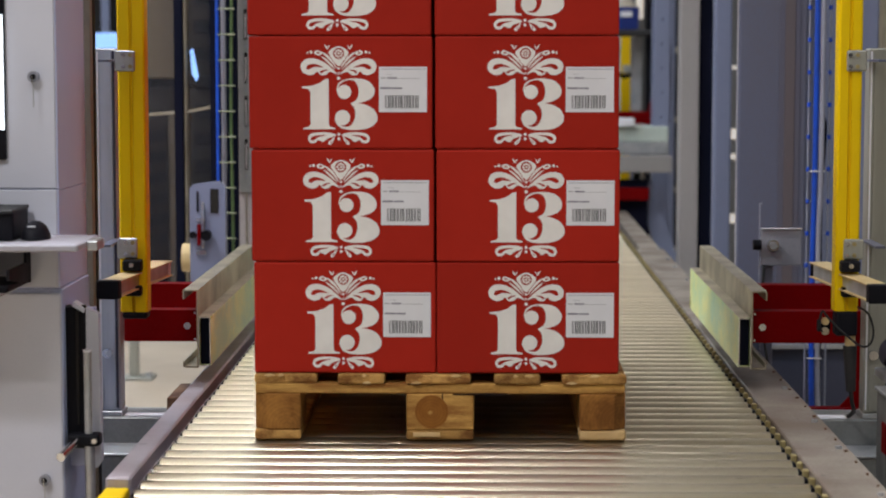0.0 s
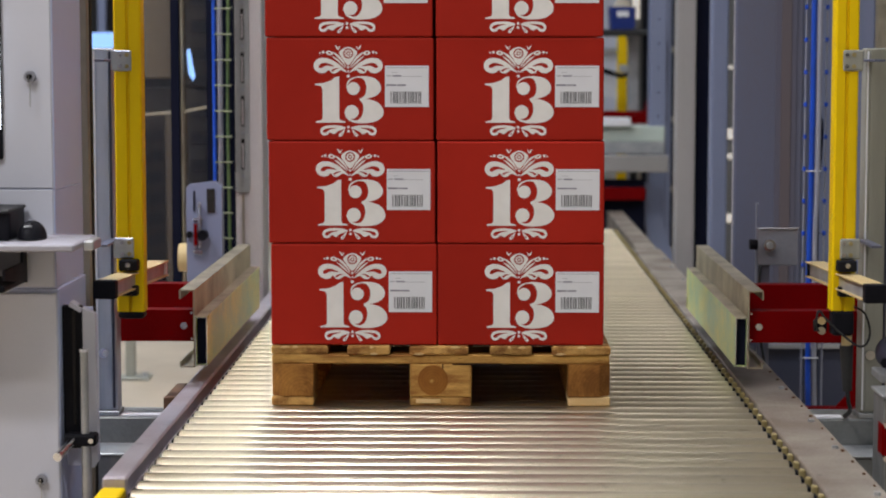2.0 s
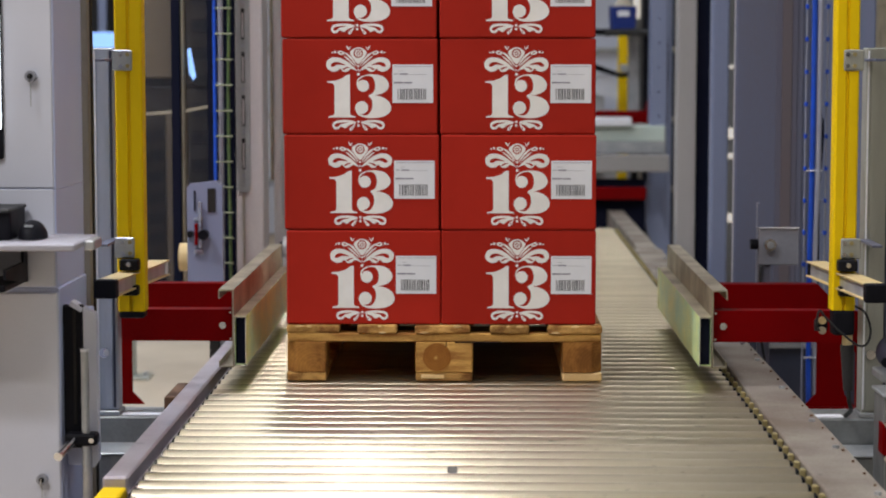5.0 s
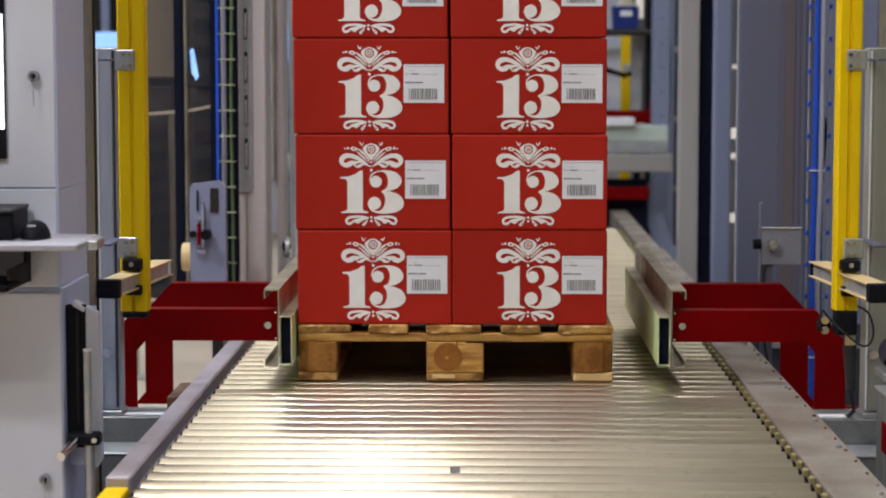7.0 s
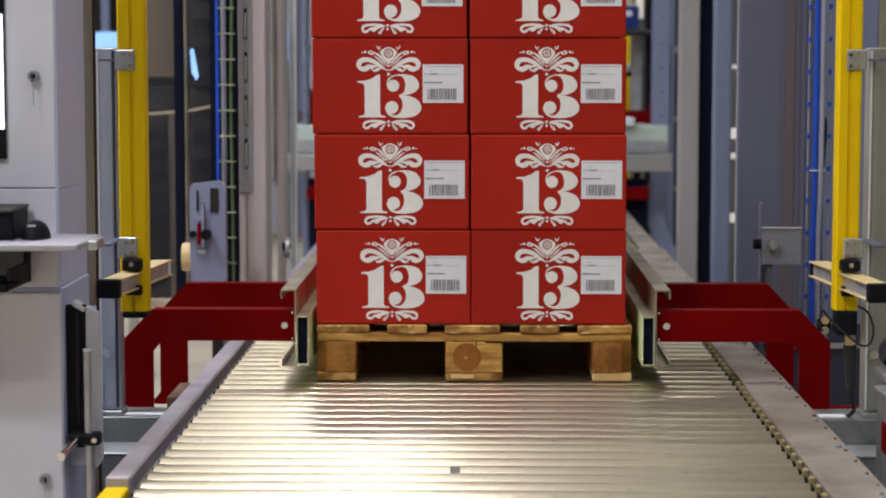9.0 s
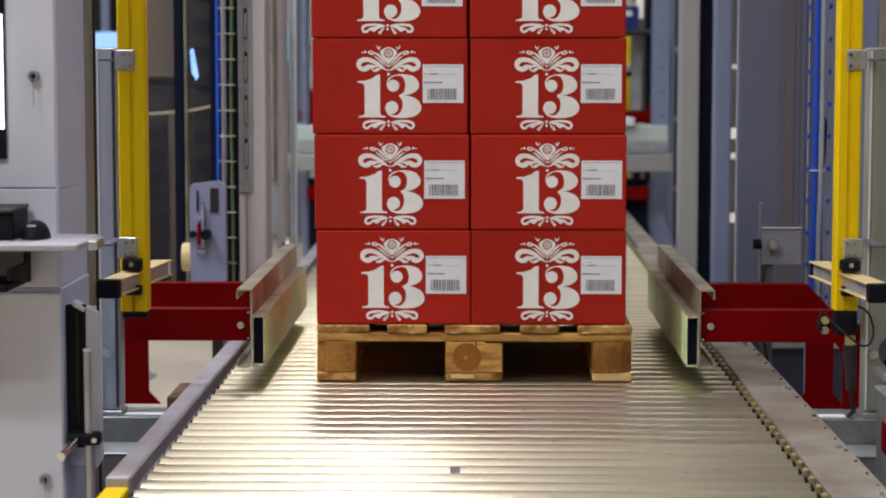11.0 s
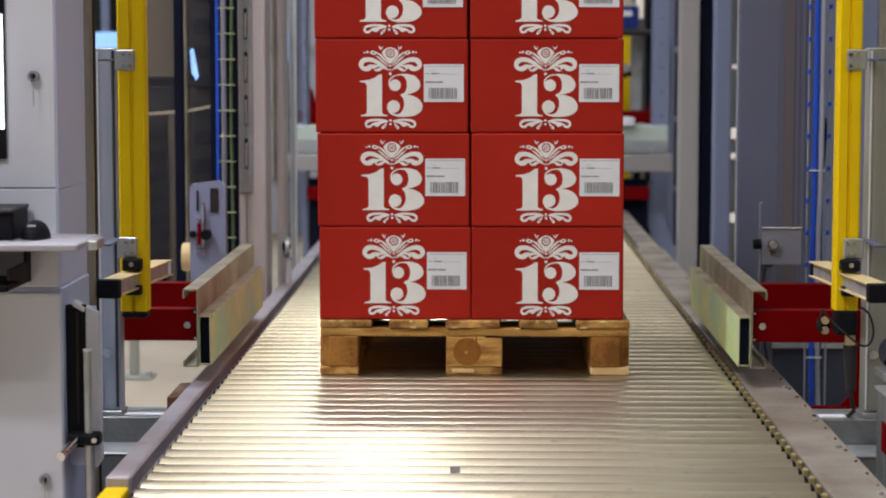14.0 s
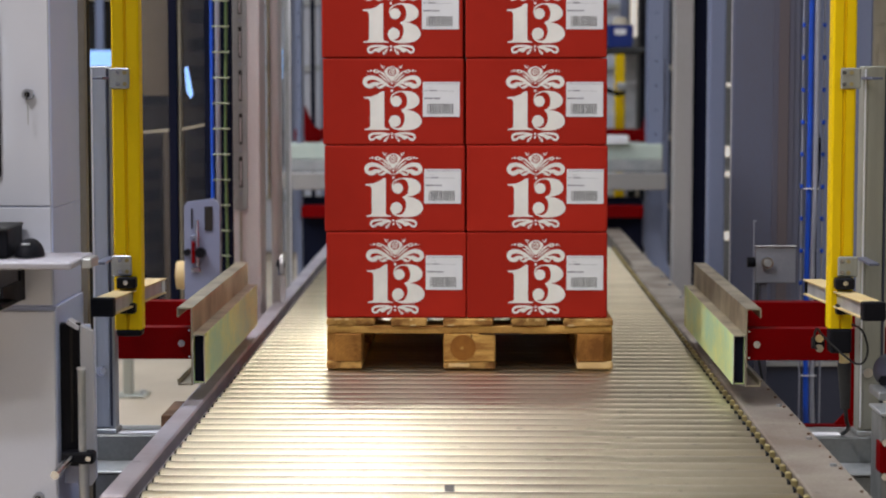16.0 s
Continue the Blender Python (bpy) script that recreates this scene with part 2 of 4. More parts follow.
def cylm(a, b, r, n=16, r2=None):
    return bm_cyl(bmesh.new(), a, b, r, n, r2)


def bm_tube(bm, pts, r, n=8):
    """Adds a round cable through points."""
    pts = [Vector(p) for p in pts]
    rings = []
    for i, p in enumerate(pts):
        d = (pts[min(i + 1, len(pts) - 1)] - pts[max(i - 1, 0)]).normalized()
        s = d.cross(Vector((0.3, 1, 0.05))).normalized()
        u = s.cross(d)
        rings.append([bm.verts.new(p + r * (math.cos(2 * math.pi * k / n) * s + math.sin(2 * math.pi * k / n) * u)) for k in range(n)])
    for a, b in zip(rings, rings[1:]):
        for k in range(n):
            f = bm.faces.new((a[k], a[(k + 1) % n], b[(k + 1) % n], b[k]))
            f.smooth = True
    bm.faces.new(list(reversed(rings[0])))
    bm.faces.new(rings[-1])
    return bm


def smooth_line(pts, steps=6, closed=False):
    """Catmull-Rom points through pts."""
    n, out = len(pts), []
    for i in range(n if closed else n - 1):
        p = [Vector(pts[(i + k) % n] if closed else pts[min(max(i + k, 0), n - 1)]) for k in (-1, 0, 1, 2)]
        for s in range(steps):
            t = s / steps
            out.append(.5 * (2 * p[1] + (p[2] - p[0]) * t + (2 * p[0] - 5 * p[1] + 4 * p[2] - p[3]) * t * t + (3 * p[1] - p[0] - 3 * p[2] + p[3]) * t ** 3))
    if not closed:
        out.append(Vector(pts[-1]))
    return out


def bm_prism(bm, outline, axis, lo, hi):
    """Adds a flat plate: an outline in two axes, extruded along the third (0, 1 or 2)."""
    def at(p, v):
        c = list(p)
        c.insert(axis, v)
        return c
    a = [bm.verts.new(at(p, lo)) for p in outline]
    b = [bm.verts.new(at(p, hi)) for p in outline]
    n = len(a)
    bm.faces.new(a)
    bm.faces.new(list(reversed(b)))
    for i in range(n):
        bm.faces.new((a[i], b[i], b[(i + 1) % n], a[(i + 1) % n]))
    bmesh.ops.recalc_face_normals(bm, faces=bm.faces)
    return bm


def mesh(name, bm, material):
    me = bpy.data.meshes.new(name)
    bm.normal_update()
    bm.to_mesh(me)
    bm.free()
    me.materials.append(material)
    return me


def part(name, bm, material, parent, label=""):
    ob = new(name, mesh(name, bm, material))
    ob.parent = parent
    if label:
        ob["label"] = label
    return ob


def thing(name, label, category, group="", kind="", at=(0, 0, 0)):
    ob = new(name)
    ob.empty_display_size = .05
    ob.location = at
    return tagged(ob, label, category, group, kind)


def solid(name, bm, material, label, category, group="", kind=""):
    return tagged(new(name, mesh(name, bm, material)), label, category, group, kind)


# ---------------------------------------------------------------- hall
solid("floor", boxm(-12, -8, -.2, 12, 26, 0, 0), M_FLOOR, "pale worn concrete hall floor", "floor", kind="structure")
# shell added to close the hall, kept dark to lower the fill light
solid("ceiling", boxm(-12, -8, 7, 12, 26, 7.2, 0), M_CEIL, "unseen hall ceiling, dark to cut fill light", "ceiling", kind="structure")
solid("wall_north", boxm(-12, 26, 0, 12, 26.2, 7, 0), M_WALL, "added hall end wall, dark to cut fill light", "wall", kind="structure")
solid("wall_south", boxm(-12, -8.2, 0, 12, -8, 7, 0), M_WALL, "added hall end wall, dark to cut fill light", "wall", kind="structure")
solid("wall_west", boxm(-12.2, -8, 0, -12, 26, 7, 0), M_WALL, "unseen hall side wall, dark to cut fill light", "wall", kind="structure")
solid("wall_east", boxm(12, -8, 0, 12.2, 26, 7, 0), M_WALL, "unseen hall side wall, dark to cut fill light", "wall", kind="structure")

# ---------------------------------------------------------------- conveyor
PITCH, RAD = 0.08, 0.039
XL, XR = -0.664, 0.640
Y0, NROLL = 3.18, 86
conveyor = thing("roller_conveyor", "galvanised roller conveyor with steel side rails", "conveyor")
part("side_rail", bm_box(boxm(-.733, 3.96, R - .16, -.684, 10.4, R + .012, .004), -.684, 3.96, R - .14, -.676, 10.4, R - .02), M_RAILL, conveyor, "mauve-grey steel side rail")
part("side_rail", bm_box(boxm(.652, 3.0, R - .16, .768, 8.9, R + .002, .003), .668, 8.92, R - .16, .755, 11.5, R + .004, .003), M_RAIL, conveyor, "worn grey steel side rail with bolts")
part("end_cap", boxm(-.732, 3.85, R - .17, -.684, 3.955, R - .006, .006, 2), M_YELLOW, conveyor, "yellow plastic rail end")
# unseen sheet added below, its dark colour gives the shade between the rollers
part("bed_plate", boxm(-.70, 3.0, R - .19, .66, 10.4, R - .17, 0), M_GAP_SHADE, conveyor, "dark sheet added under the rollers as gap shade")
bm = bmesh.new()
bm_cyl(bm, (XL, 0, 0), (XR - .012, 0, 0), RAD, 28)
ROLLER_MESH = mesh("roller", bm, M_ROLLER)
BEARING_MESH = mesh("bearing_block", boxm(XR - .001, -.013, -.030, XR + .0105, .004, RAD - .002, .002), M_BRASS)
# black blocks added between the roller ends, for the shade in the notches
END_SHADE_MESH = mesh("end_spacer", boxm(XR - .020, -.016, -.040, XR + .004, .016, .027, .003), M_BLACK)
NOTCH_SHADE_MESH = mesh("spacer", boxm(XL - .012, -.018, -.040, XL + .014, .018, .030, .004), M_BLACK)
bm = bmesh.new()
bm_cyl(bm, (XL - .036, 0, 0), (XL, 0, 0), .012, 8)
AXLE_MESH = mesh("axle", bm, M_BLACK)
rollers = []
for i in range(NROLL):
    ro = new("roller", ROLLER_MESH)
    ro.parent = conveyor
    ro.location = (0, Y0 + i * PITCH, R - RAD)
    rollers.append(ro)
    axle = new("axle", AXLE_MESH)
    axle.parent = ro
    for nm, me, dy in (("bearing_block", BEARING_MESH, 0), ("spacer", NOTCH_SHADE_MESH, PITCH / 2), ("end_spacer", END_SHADE_MESH, PITCH / 2)):
        o = new(nm, me)
        o.parent = conveyor
        o.location = (0, Y0 + i * PITCH + dy, R - RAD)
for i in range(14):
    y = 3.4 + i * .42 + .05 * ((i * 7) % 3)
    part("rail_bolt", cylm((.745, y, R), (.745, y, R + .008), .007, 6), M_GALV, conveyor)
for y in (3.6, 5.6, 7.6, 9.6):
    for x in (-.71, .71):
        part("leg", boxm(x - .03, y - .03, 0, x + .03, y + .03, R - .16), M_GALV, conveyor)

part("rail_bracket", bm_box(boxm(-.775, 5.02, R - .05, -.733, 5.24, R - .006, .003), -.775, 5.02, R - .12, -.770, 5.24, R - .05), M_RUST, conveyor, "dark brown bracket on the rail")
stains = random.Random(8)
for i in range(24):
    y = 3.5 + i * .135 + stains.uniform(-.03, .03)
    part("rivet", cylm((.752, y, R + .005), (.752, y, R + .0085), stains.uniform(.002, .0045), 8), M_RUST, conveyor, "rusty rivet head")

# a dark sticker on one roller, which comes to rest on top
turn = (5.238 - 4.431) / RAD
st = part("sticker", boxm(-.068, -.011, RAD - .0016, -.048, .011, RAD + .0006, 0), M_DARKHOUSE, rollers[12], "small dark grey sticker")
st.matrix_local = Matrix.Rotation(turn + .5, 4, "X")

# ---------------------------------------------------------------- pallet


def make_pallet():
    p = thing("pallet", "worn softwood euro pallet resting on the rollers", "pallet")
    # origin: middle of the front edge on the rollers
    xs = ((-.4, -.3), (-.0725, .0725), (.3, .4))
    for k, (a, b) in enumerate(xs):
        part("bottom_board", boxm(a, .002, 0, b, 1.2, .022, .005, 2), M_WOODPALE if k == 2 else M_WOOD, p)
        for j, (ya, yb) in enumerate(((.0, .145), (.5275, .6725), (1.055, 1.2))):
            bm = bmesh.new()
            # blocks with chamfered outer corners
            c = .026
            l, r = (c if k == 0 else .002), (c if k == 2 else .002)
            bm_prism(bm, [(a + l, ya), (b - r, ya), (b, ya + r), (b, yb - .004), (a, yb - .004), (a, ya + l)], 2, .022, .100)
            bmesh.ops.bevel(bm, geom=list(bm.edges), offset=.0025, segments=1, affect="EDGES")
            part("block", bm, (M_RINGS_L, M_WOODX, M_RINGS_R)[k] if j == 0 else M_WOODEND, p)
    for ya, yb in ((.0, .145), (.5275, .6725), (1.055, 1.2)):
        part("stringer_board", boxm(-.398, ya + .004, .100, .398, yb, .122, .003), M_WOODX, p)
    for a, b in ((-.4, -.265), (-.22, -.119), (-.074, .066), (.116, .2155), (.262, .4)):
        part("deck_board", boxm(a, .004 * math.sin(a * 91), .122, b, 1.2, .144 - .0012 * abs(math.sin(a * 57)), .005, 2), M_WOOD, p)
    part("wood_plug", cylm((-.018, -.0015, .062), (-.018, .004, .062), .036, 28), M_KNOTR, p, "dark round end-grain disc")
    part("pith", cylm((-.021, -.0022, .060), (-.021, .001, .060), .0045, 10), M_WOODX, p, "pale core of the disc")
    part("split", boxm(.004, -.0012, .086, .0065, .001, .101, 0), M_BLACK, p, "short split in the block")
    part("split", boxm(.028, -.0012, .0985, .145, .002, .1012, 0), M_BLACK, p, "dark gap under the board")
    chips = random.Random(21)
    for a, b in ((-.395, -.27), (-.215, -.125), (-.07, .06), (.12, .21), (.268, .395)):
        for _ in range(2):
            x, w, z = chips.uniform(a, b - .03), chips.uniform(.010, .030), chips.choice((.1235, .139))
            bm = bm_prism(bmesh.new(), [(x, z), (x + w * .5, z - .0015), (x + w, z + .001), (x + w * .6, z + .0045), (x + w * .2, z + .0035)], 1, -.0045, .004)
            part("splinter", bm, M_WOODPALE, p, "pale broken edge")
    part("scrape", boxm(-.058, -.0012, .007, .0, .002, .017, .001), M_WOODPALE, p, "pale scraped patch")
    return p


pallet = make_pallet()

# ---------------------------------------------------------------- printed cartons
BW, BH, BD = .3905, .2410, .59
U = .389 / 955


def uv(u, v):
    return (u * U, (608 - v) * U)


def bm_flat(outlines, y=-.0006, thick=.0005):
    """Printed shapes in the plane of a carton's front, from outlines with their holes."""
    cu = bpy.data.curves.new("print", "CURVE")
    cu.dimensions, cu.fill_mode, cu.extrude = "2D", "BOTH", thick / 2
    for pts in outlines:
        sp = cu.splines.new("POLY")
        sp.points.add(len(pts) - 1)
        for q, pnt in zip(sp.points, pts):
            q.co = (*uv(*pnt), 0, 1)
        sp.use_cyclic_u = True
    ob = bpy.data.objects.new("print", cu)
    scene.collection.objects.link(ob)
    me = bpy.data.meshes.new_from_object(ob.evaluated_get(bpy.context.evaluated_depsgraph_get()))
    bpy.data.objects.remove(ob)
    bm = bmesh.new()
    bm.from_mesh(me)
    bpy.data.meshes.remove(me)
    bmesh.ops.transform(bm, matrix=Matrix(((1, 0, 0, 0), (0, 0, 1, y), (0, 1, 0, 0), (0, 0, 0, 1))), verts=bm.verts)
    bmesh.ops.recalc_face_normals(bm, faces=bm.faces)
    return bm


def disc(u, v, r, n=20):
    return [(u + r * math.cos(2 * math.pi * k / n), v + r * math.sin(2 * math.pi * k / n)) for k in range(n)]


def curl(pts, mirror=False):
    return [((940 - p[0]) if mirror else p[0], p[1]) for p in smooth_line(pts, 5, True)]


def digit_outlines():
    one = [(418, 240), (418, 478), (424, 490), (452, 497), (452, 504), (284, 504), (284, 497), (314, 490), (322, 478), (322, 312), (312, 294), (279, 289), (279, 281), (330, 277), (372, 262), (398, 242)]
    top = smooth_line([(458, 304), (466, 268), (500, 245), (560, 238), (620, 250), (654, 285), (655, 322), (628, 350), (580, 366), (536, 369)], 5)
    top += smooth_line([(536, 366), (562, 350), (573, 318), (571, 285), (556, 256), (530, 247), (498, 254), (472, 276), (463, 306)], 5)
    low = smooth_line([(536, 368), (595, 371), (645, 393), (671, 432), (664, 470), (626, 497), (570, 507), (510, 505), (466, 486), (447, 446)], 5)
    low += smooth_line([(453, 442), (472, 476), (506, 491), (534, 482), (552, 452), (556, 420), (550, 392), (533, 372)], 5)
    return [one], [[p[:] for p in top]], [[p[:] for p in low]], [disc(499, 309, 37)], [disc(490, 443, 40)]


def join(bms):
    out = bmesh.new()
    for b in bms:
        me = bpy.data.meshes.new("t")
        b.to_mesh(me)
        b.free()
        out.from_mesh(me)
        bpy.data.meshes.remove(me)
    return out


def ornament():
    shapes, low = [], []
    for mi in (False, True):
        shapes.append([curl([(466, 219), (440, 192), (400, 158), (350, 136), (300, 138), (274, 165), (278, 200), (310, 221), (342, 217), (358, 203), (376, 221), (402, 221), (424, 205), (446, 211)], mi),
                       curl([(300, 186), (312, 168), (345, 163), (392, 182), (345, 179), (316, 192)], mi), curl([(372, 206), (392, 194), (418, 194), (394, 202), (382, 212)], mi)])
        shapes.append([curl([(342, 104), (354, 93), (374, 97), (384, 110), (372, 119), (352, 115)], mi), curl([(354, 104), (364, 101), (373, 108), (362, 110)], mi)])
        shapes.append([curl([(380, 101), (412, 116), (442, 150), (460, 188), (430, 152), (406, 128)], mi)])
        shapes.append([curl([(378, 124), (406, 138), (434, 166), (452, 192), (424, 168), (400, 146)], mi)])
        shapes.append([curl([(396, 62), (408, 72), (414, 88), (404, 82)], mi)])
        shapes.append([curl([(424, 66), (420, 78), (414, 88), (415, 74)], mi)])
        du = lambda u: 940 - u if mi else u
        shapes += [[disc(du(327), 102, 8)], [disc(du(309), 105, 5)]]
        low.append([curl([(456, 536), (425, 522), (372, 519), (325, 527), (308, 552), (322, 576), (348, 574), (362, 560), (388, 570), (412, 552)], mi),
                       curl([(322, 556), (332, 542), (362, 535), (404, 534), (362, 545), (338, 562)], mi)])
        low.append([curl([(450, 543), (432, 556), (414, 574), (422, 585), (436, 574)], mi), curl([(436, 560), (426, 572), (430, 574)], mi)])
    shapes.append([curl([(418, 106), (436, 84), (470, 72), (504, 84), (522, 106), (500, 142), (470, 176), (440, 142)]), disc(470, 109, 29)])
    shapes += [[disc(470 + 17 * math.cos(k * math.pi / 4), 109 + 17 * math.sin(k * math.pi / 4), 6.2, 10)] for k in range(8)]
    shapes.append([disc(470, 109, 6.5)])
    for v, r in ((187, 7), (210, 5), (238, 9), (530, 8), (553, 8)):
        (low if v > 400 else shapes).append([disc(470, v, r)])
    return shapes, low


def make_carton():
    """A closed shipping carton; origin at the bottom left of its front."""
    c = thing("carton", "red printed cardboard carton with white number 13", "carton", "cartons stacked on the pallet")
    bm = boxm(0, 0, .0008, BW, BD, BH - .0008, .0045, 2)
    part("carton_body", bm, M_CARD, c)
    part("number_print", join([bm_flat(o) for o in digit_outlines()]), M_PRINT, c, "white printed number 13")
    for nm, shapes in zip(("upper_ornament", "lower_ornament"), ornament()):
        part(nm, join([bm_flat(o) for o in shapes]), M_PRINT, c, "white printed folk scroll ornament")
    lab = part("label", bm_flat([[(680, 178), (931, 178), (931, 414), (680, 414)]], -.0008, .0007), M_LABEL, c, "white paper barcode label")
    rng = random.Random(4)
    u, bars = 712, []
    while u < 888:
        w = rng.choice((2.2, 3.5, 5, 7))
        bars.append(bm_flat([[(u, 326), (u + w, 326), (u + w, 392), (u, 392)]], -.0013, .0004))
        u += w + rng.choice((2.5, 4, 6.5))
    part("barcode", join(bars), M_INK, lab, "black barcode")
    for a, b, c2, d, ink in ((688, 284, 745, 294, M_INKM), (750, 285, 800, 294, M_INKM), (690, 233, 716, 240, M_INKL), (724, 232, 775, 241, M_INKM),
                             (690, 188, 925, 193, M_INKL), (780, 238, 890, 241, M_INKL), (718, 216, 750, 219, M_INKL), (712, 393, 890, 395, M_INKL)):
        part("print_bar", bm_flat([[(a, b), (c2, b), (c2, d), (a, d)]], -.0013, .0004), ink, lab)
    return c


carton = make_carton()
cartons = []                          # (object, offset from the pallet's front middle)
jit = random.Random(11)
for layer in range(4):
    for colm in range(2):
        for row in range(2):
            ox = (-.399 if colm == 0 else -.007) + (-.0035 if colm == 0 else -.0012) * layer + jit.uniform(-.001, .001)
            oy = .004 + row * .594 + (jit.uniform(0, .003) if row == 0 else 0)
            oz = .144 + layer * BH
            ob = carton if not cartons else copy_thing(carton, pose(0, 0, 0))
            cartons.append((ob, (ox, oy, oz)))

# ---------------------------------------------------------------- clamps that centre the pallet
CY0, CY1 = 5.13, 6.36


def make_clamp(side):
    """side: -1 at the left, +1 at the right. Origin: pallet face of the tube, at roller height."""
    s = side
    c = thing("pallet_clamp", "zinc clamp bar carried by two red arms", "clamp", "pallet clamps")

    def bx(bm, xa, y0, z0, xb, y1, z1, bev=.0):
        return bm_box(bm, min(s * xa, s * xb), y0, z0, max(s * xa, s * xb), y1, z1, bev)
    t = .0022
    bm = bmesh.new()                   # hollow rectangular tube
    for a in ((0, .055, t, .178), (.030 - t, .055, .030, .178), (t, .055, .030 - t, .055 + t), (t, .178 - t, .030 - t, .178)):
        bx(bm, a[0], CY0, a[1], a[2], CY1, a[3])
    part("face_tube", bm, M_ZINC_Y, c, "yellow-passivated hollow clamp tube")
    # the tube's inner shade is a dark block that fills it
    part("tube_inside", bx(bmesh.new(), .0027, CY0 + .02, .0577, .0273, CY1 - .02, .1753), M_NAVY, c, "solid dark block for the shade inside the tube")
    bm = bmesh.new()                   # sawn end of the tube
    for a in ((0, .055, t, .178), (.030 - t, .055, .030, .178), (t, .055, .030 - t, .055 + t), (t, .178 - t, .030 - t, .178)):
        bx(bm, a[0], CY0 - .0015, a[1], a[2], CY0, a[3])
    part("top_strip", bx(bmesh.new(), .001, CY0 + .001, .178, .0295, CY1 - .001, .1792), M_ZINC_G, c, "brownish zinc top of the tube")
    part("cut_end", bm, M_CHROME, c, "bright sawn tube end")
    bm = bmesh.new()                   # lipped channel
    for a in ((.031, .050, .0345, .245), (.0345, .2415, .068, .245), (.0655, .222, .069, .2415), (.0345, .050, .068, .0535), (.0655, .0535, .069, .066)):
        bx(bm, a[0], CY0 + .004, a[1], a[2], CY1 + .03, a[3])
    part("lipped_channel", bm, M_ZINC_G, c, "weathered zinc channel with lips")
    for ya in (5.165, 5.765):
        # cranked arm that goes out over the rail and down to the drive
        o = [(.038, .112), (.038, .191), (.395, .191), (.470, .112)]
        if ya < 5.5:
            o += [(.470, -.060), (.393, -.060)]
        else:                          # the far arm ends in a spread foot
            o += [(.470, -.115), (.500, -.150), (.360, -.150), (.393, -.115)]
        o += [(.393, .085), (.370, .112)]
        bm = bm_prism(bmesh.new(), [(s * a, b) for a, b in o], 1, ya, ya + .010)
        arm = part("arm", bm, M_RED, c, "red enamelled cranked steel arm")
        part("arm_flange", bx(bmesh.new(), .038, ya + .010, .183, .393, ya + .05, .191), M_RED, arm)
        part("bolt", cylm((s * .062, ya - .007, .152), (s * .062, ya, .152), .0095, 6), M_CHROME, arm, "steel hexagon bolt")
        bm = bmesh.new()
        for z in (.118, .184):
            bm_cyl(bm, (s * .043, ya - .002, z), (s * .043, ya, z), .003, 8)
        part("rivet", bm, M_CHROME, arm)
    return c


clamp_left, clamp_right = make_clamp(-1), make_clamp(1)

# ---------------------------------------------------------------- light-curtain posts, stands and sensor arms


def light_curtain(x0, x1, z0, cap, side):
    p = thing("light_curtain_post", "yellow light curtain post with black lower cap", "safety sensor", "light curtain posts")
    xm = (x0 + x1) / 2
    y0 = 4.78
    part("profile", bm_prism(bmesh.new(), [(x0, y0 + .005), (x0 + .004, y0), (xm - .004, y0), (xm - .002, y0 + .006), (xm + .002, y0 + .006), (xm + .004, y0), (x1 - .004, y0), (x1, y0 + .005), (x1, y0 + .05), (x0, y0 + .05)], 2, z0, 2.3), M_YELLOW, p, "yellow extruded profile")
    part("cap", boxm(x0 + .003, y0 - .002, z0 - cap, x1 - .001, y0 + .05, z0, .006, 2), M_BLACK, p, "black plastic end cap")
    for z in (1.363, .932):
        xa = (x0 + .008 if side < 0 else x1 - .037)
        pl = part("mounting_plate", boxm(xa - (.012 if side < 0 else 0), y0 - .007, z - .024, xa + .034 + (0 if side < 0 else .012), y0 - .001, z + .024, .003), M_GALV if side < 0 else M_STAND, p, "zinc mounting plate")
        for dz in (-.013, .013):
            for dx in (.008, .024):
                part("screw", cylm((xa + dx, y0 - .011, z + dz), (xa + dx, y0 - .007, z + dz), .0048, 10), M_BRASS if dx > .01 else M_CHROME, pl)
    return p


light_curtain(-.843, -.780, .783, .016, -1)
light_curtain(.806, .860, .789, .058, 1)


def stand(xa, xb, side):
    p = thing("aluminium_stand", "grey aluminium profile stand on a steel base", "stand", "light curtain stands")
    part("upright", bm_box(boxm(xa, 5.01, .512, xb, 5.07, 1.392, .003), xa + .012, 5.006, .52, xb - .012, 5.01, 1.389), M_ALU if side < 0 else M_STAND, p, "aluminium upright")
    # slot shade and bright edge are coloured strips laid on the face
    part("slot_line", boxm(xb - .010, 5.0045, .52, xb - .005, 5.0095, 1.385, 0), M_DARKBLUE, p, "dark strip for the shade in the slot")
    part("edge_line", boxm(xa + .003, 5.0075, .52, xa + .007, 5.0095, 1.385, 0), M_LABEL, p, "thin white strip along the profile edge")
    part("foot", boxm(xa - .004, 5.0, .500, xb + .004, 5.08, .512, .002), M_GALV, p)
    part("cross_bolt", cylm((xa + .02, 4.995, .655), (xa + .02, 5.006, .655), .012, 10), M_CHROME, p)
    for z in (1.363, .932):
        x = xb if side < 0 else xa
        part("post_bracket", boxm(x - .012, 4.832, z - .003, x + .012, 5.01, z + .003, .001), M_COL, p, "grey bracket to the yellow post")
    return p


stand(-.936, -.885, -1)
stand(.918, .98, 1)


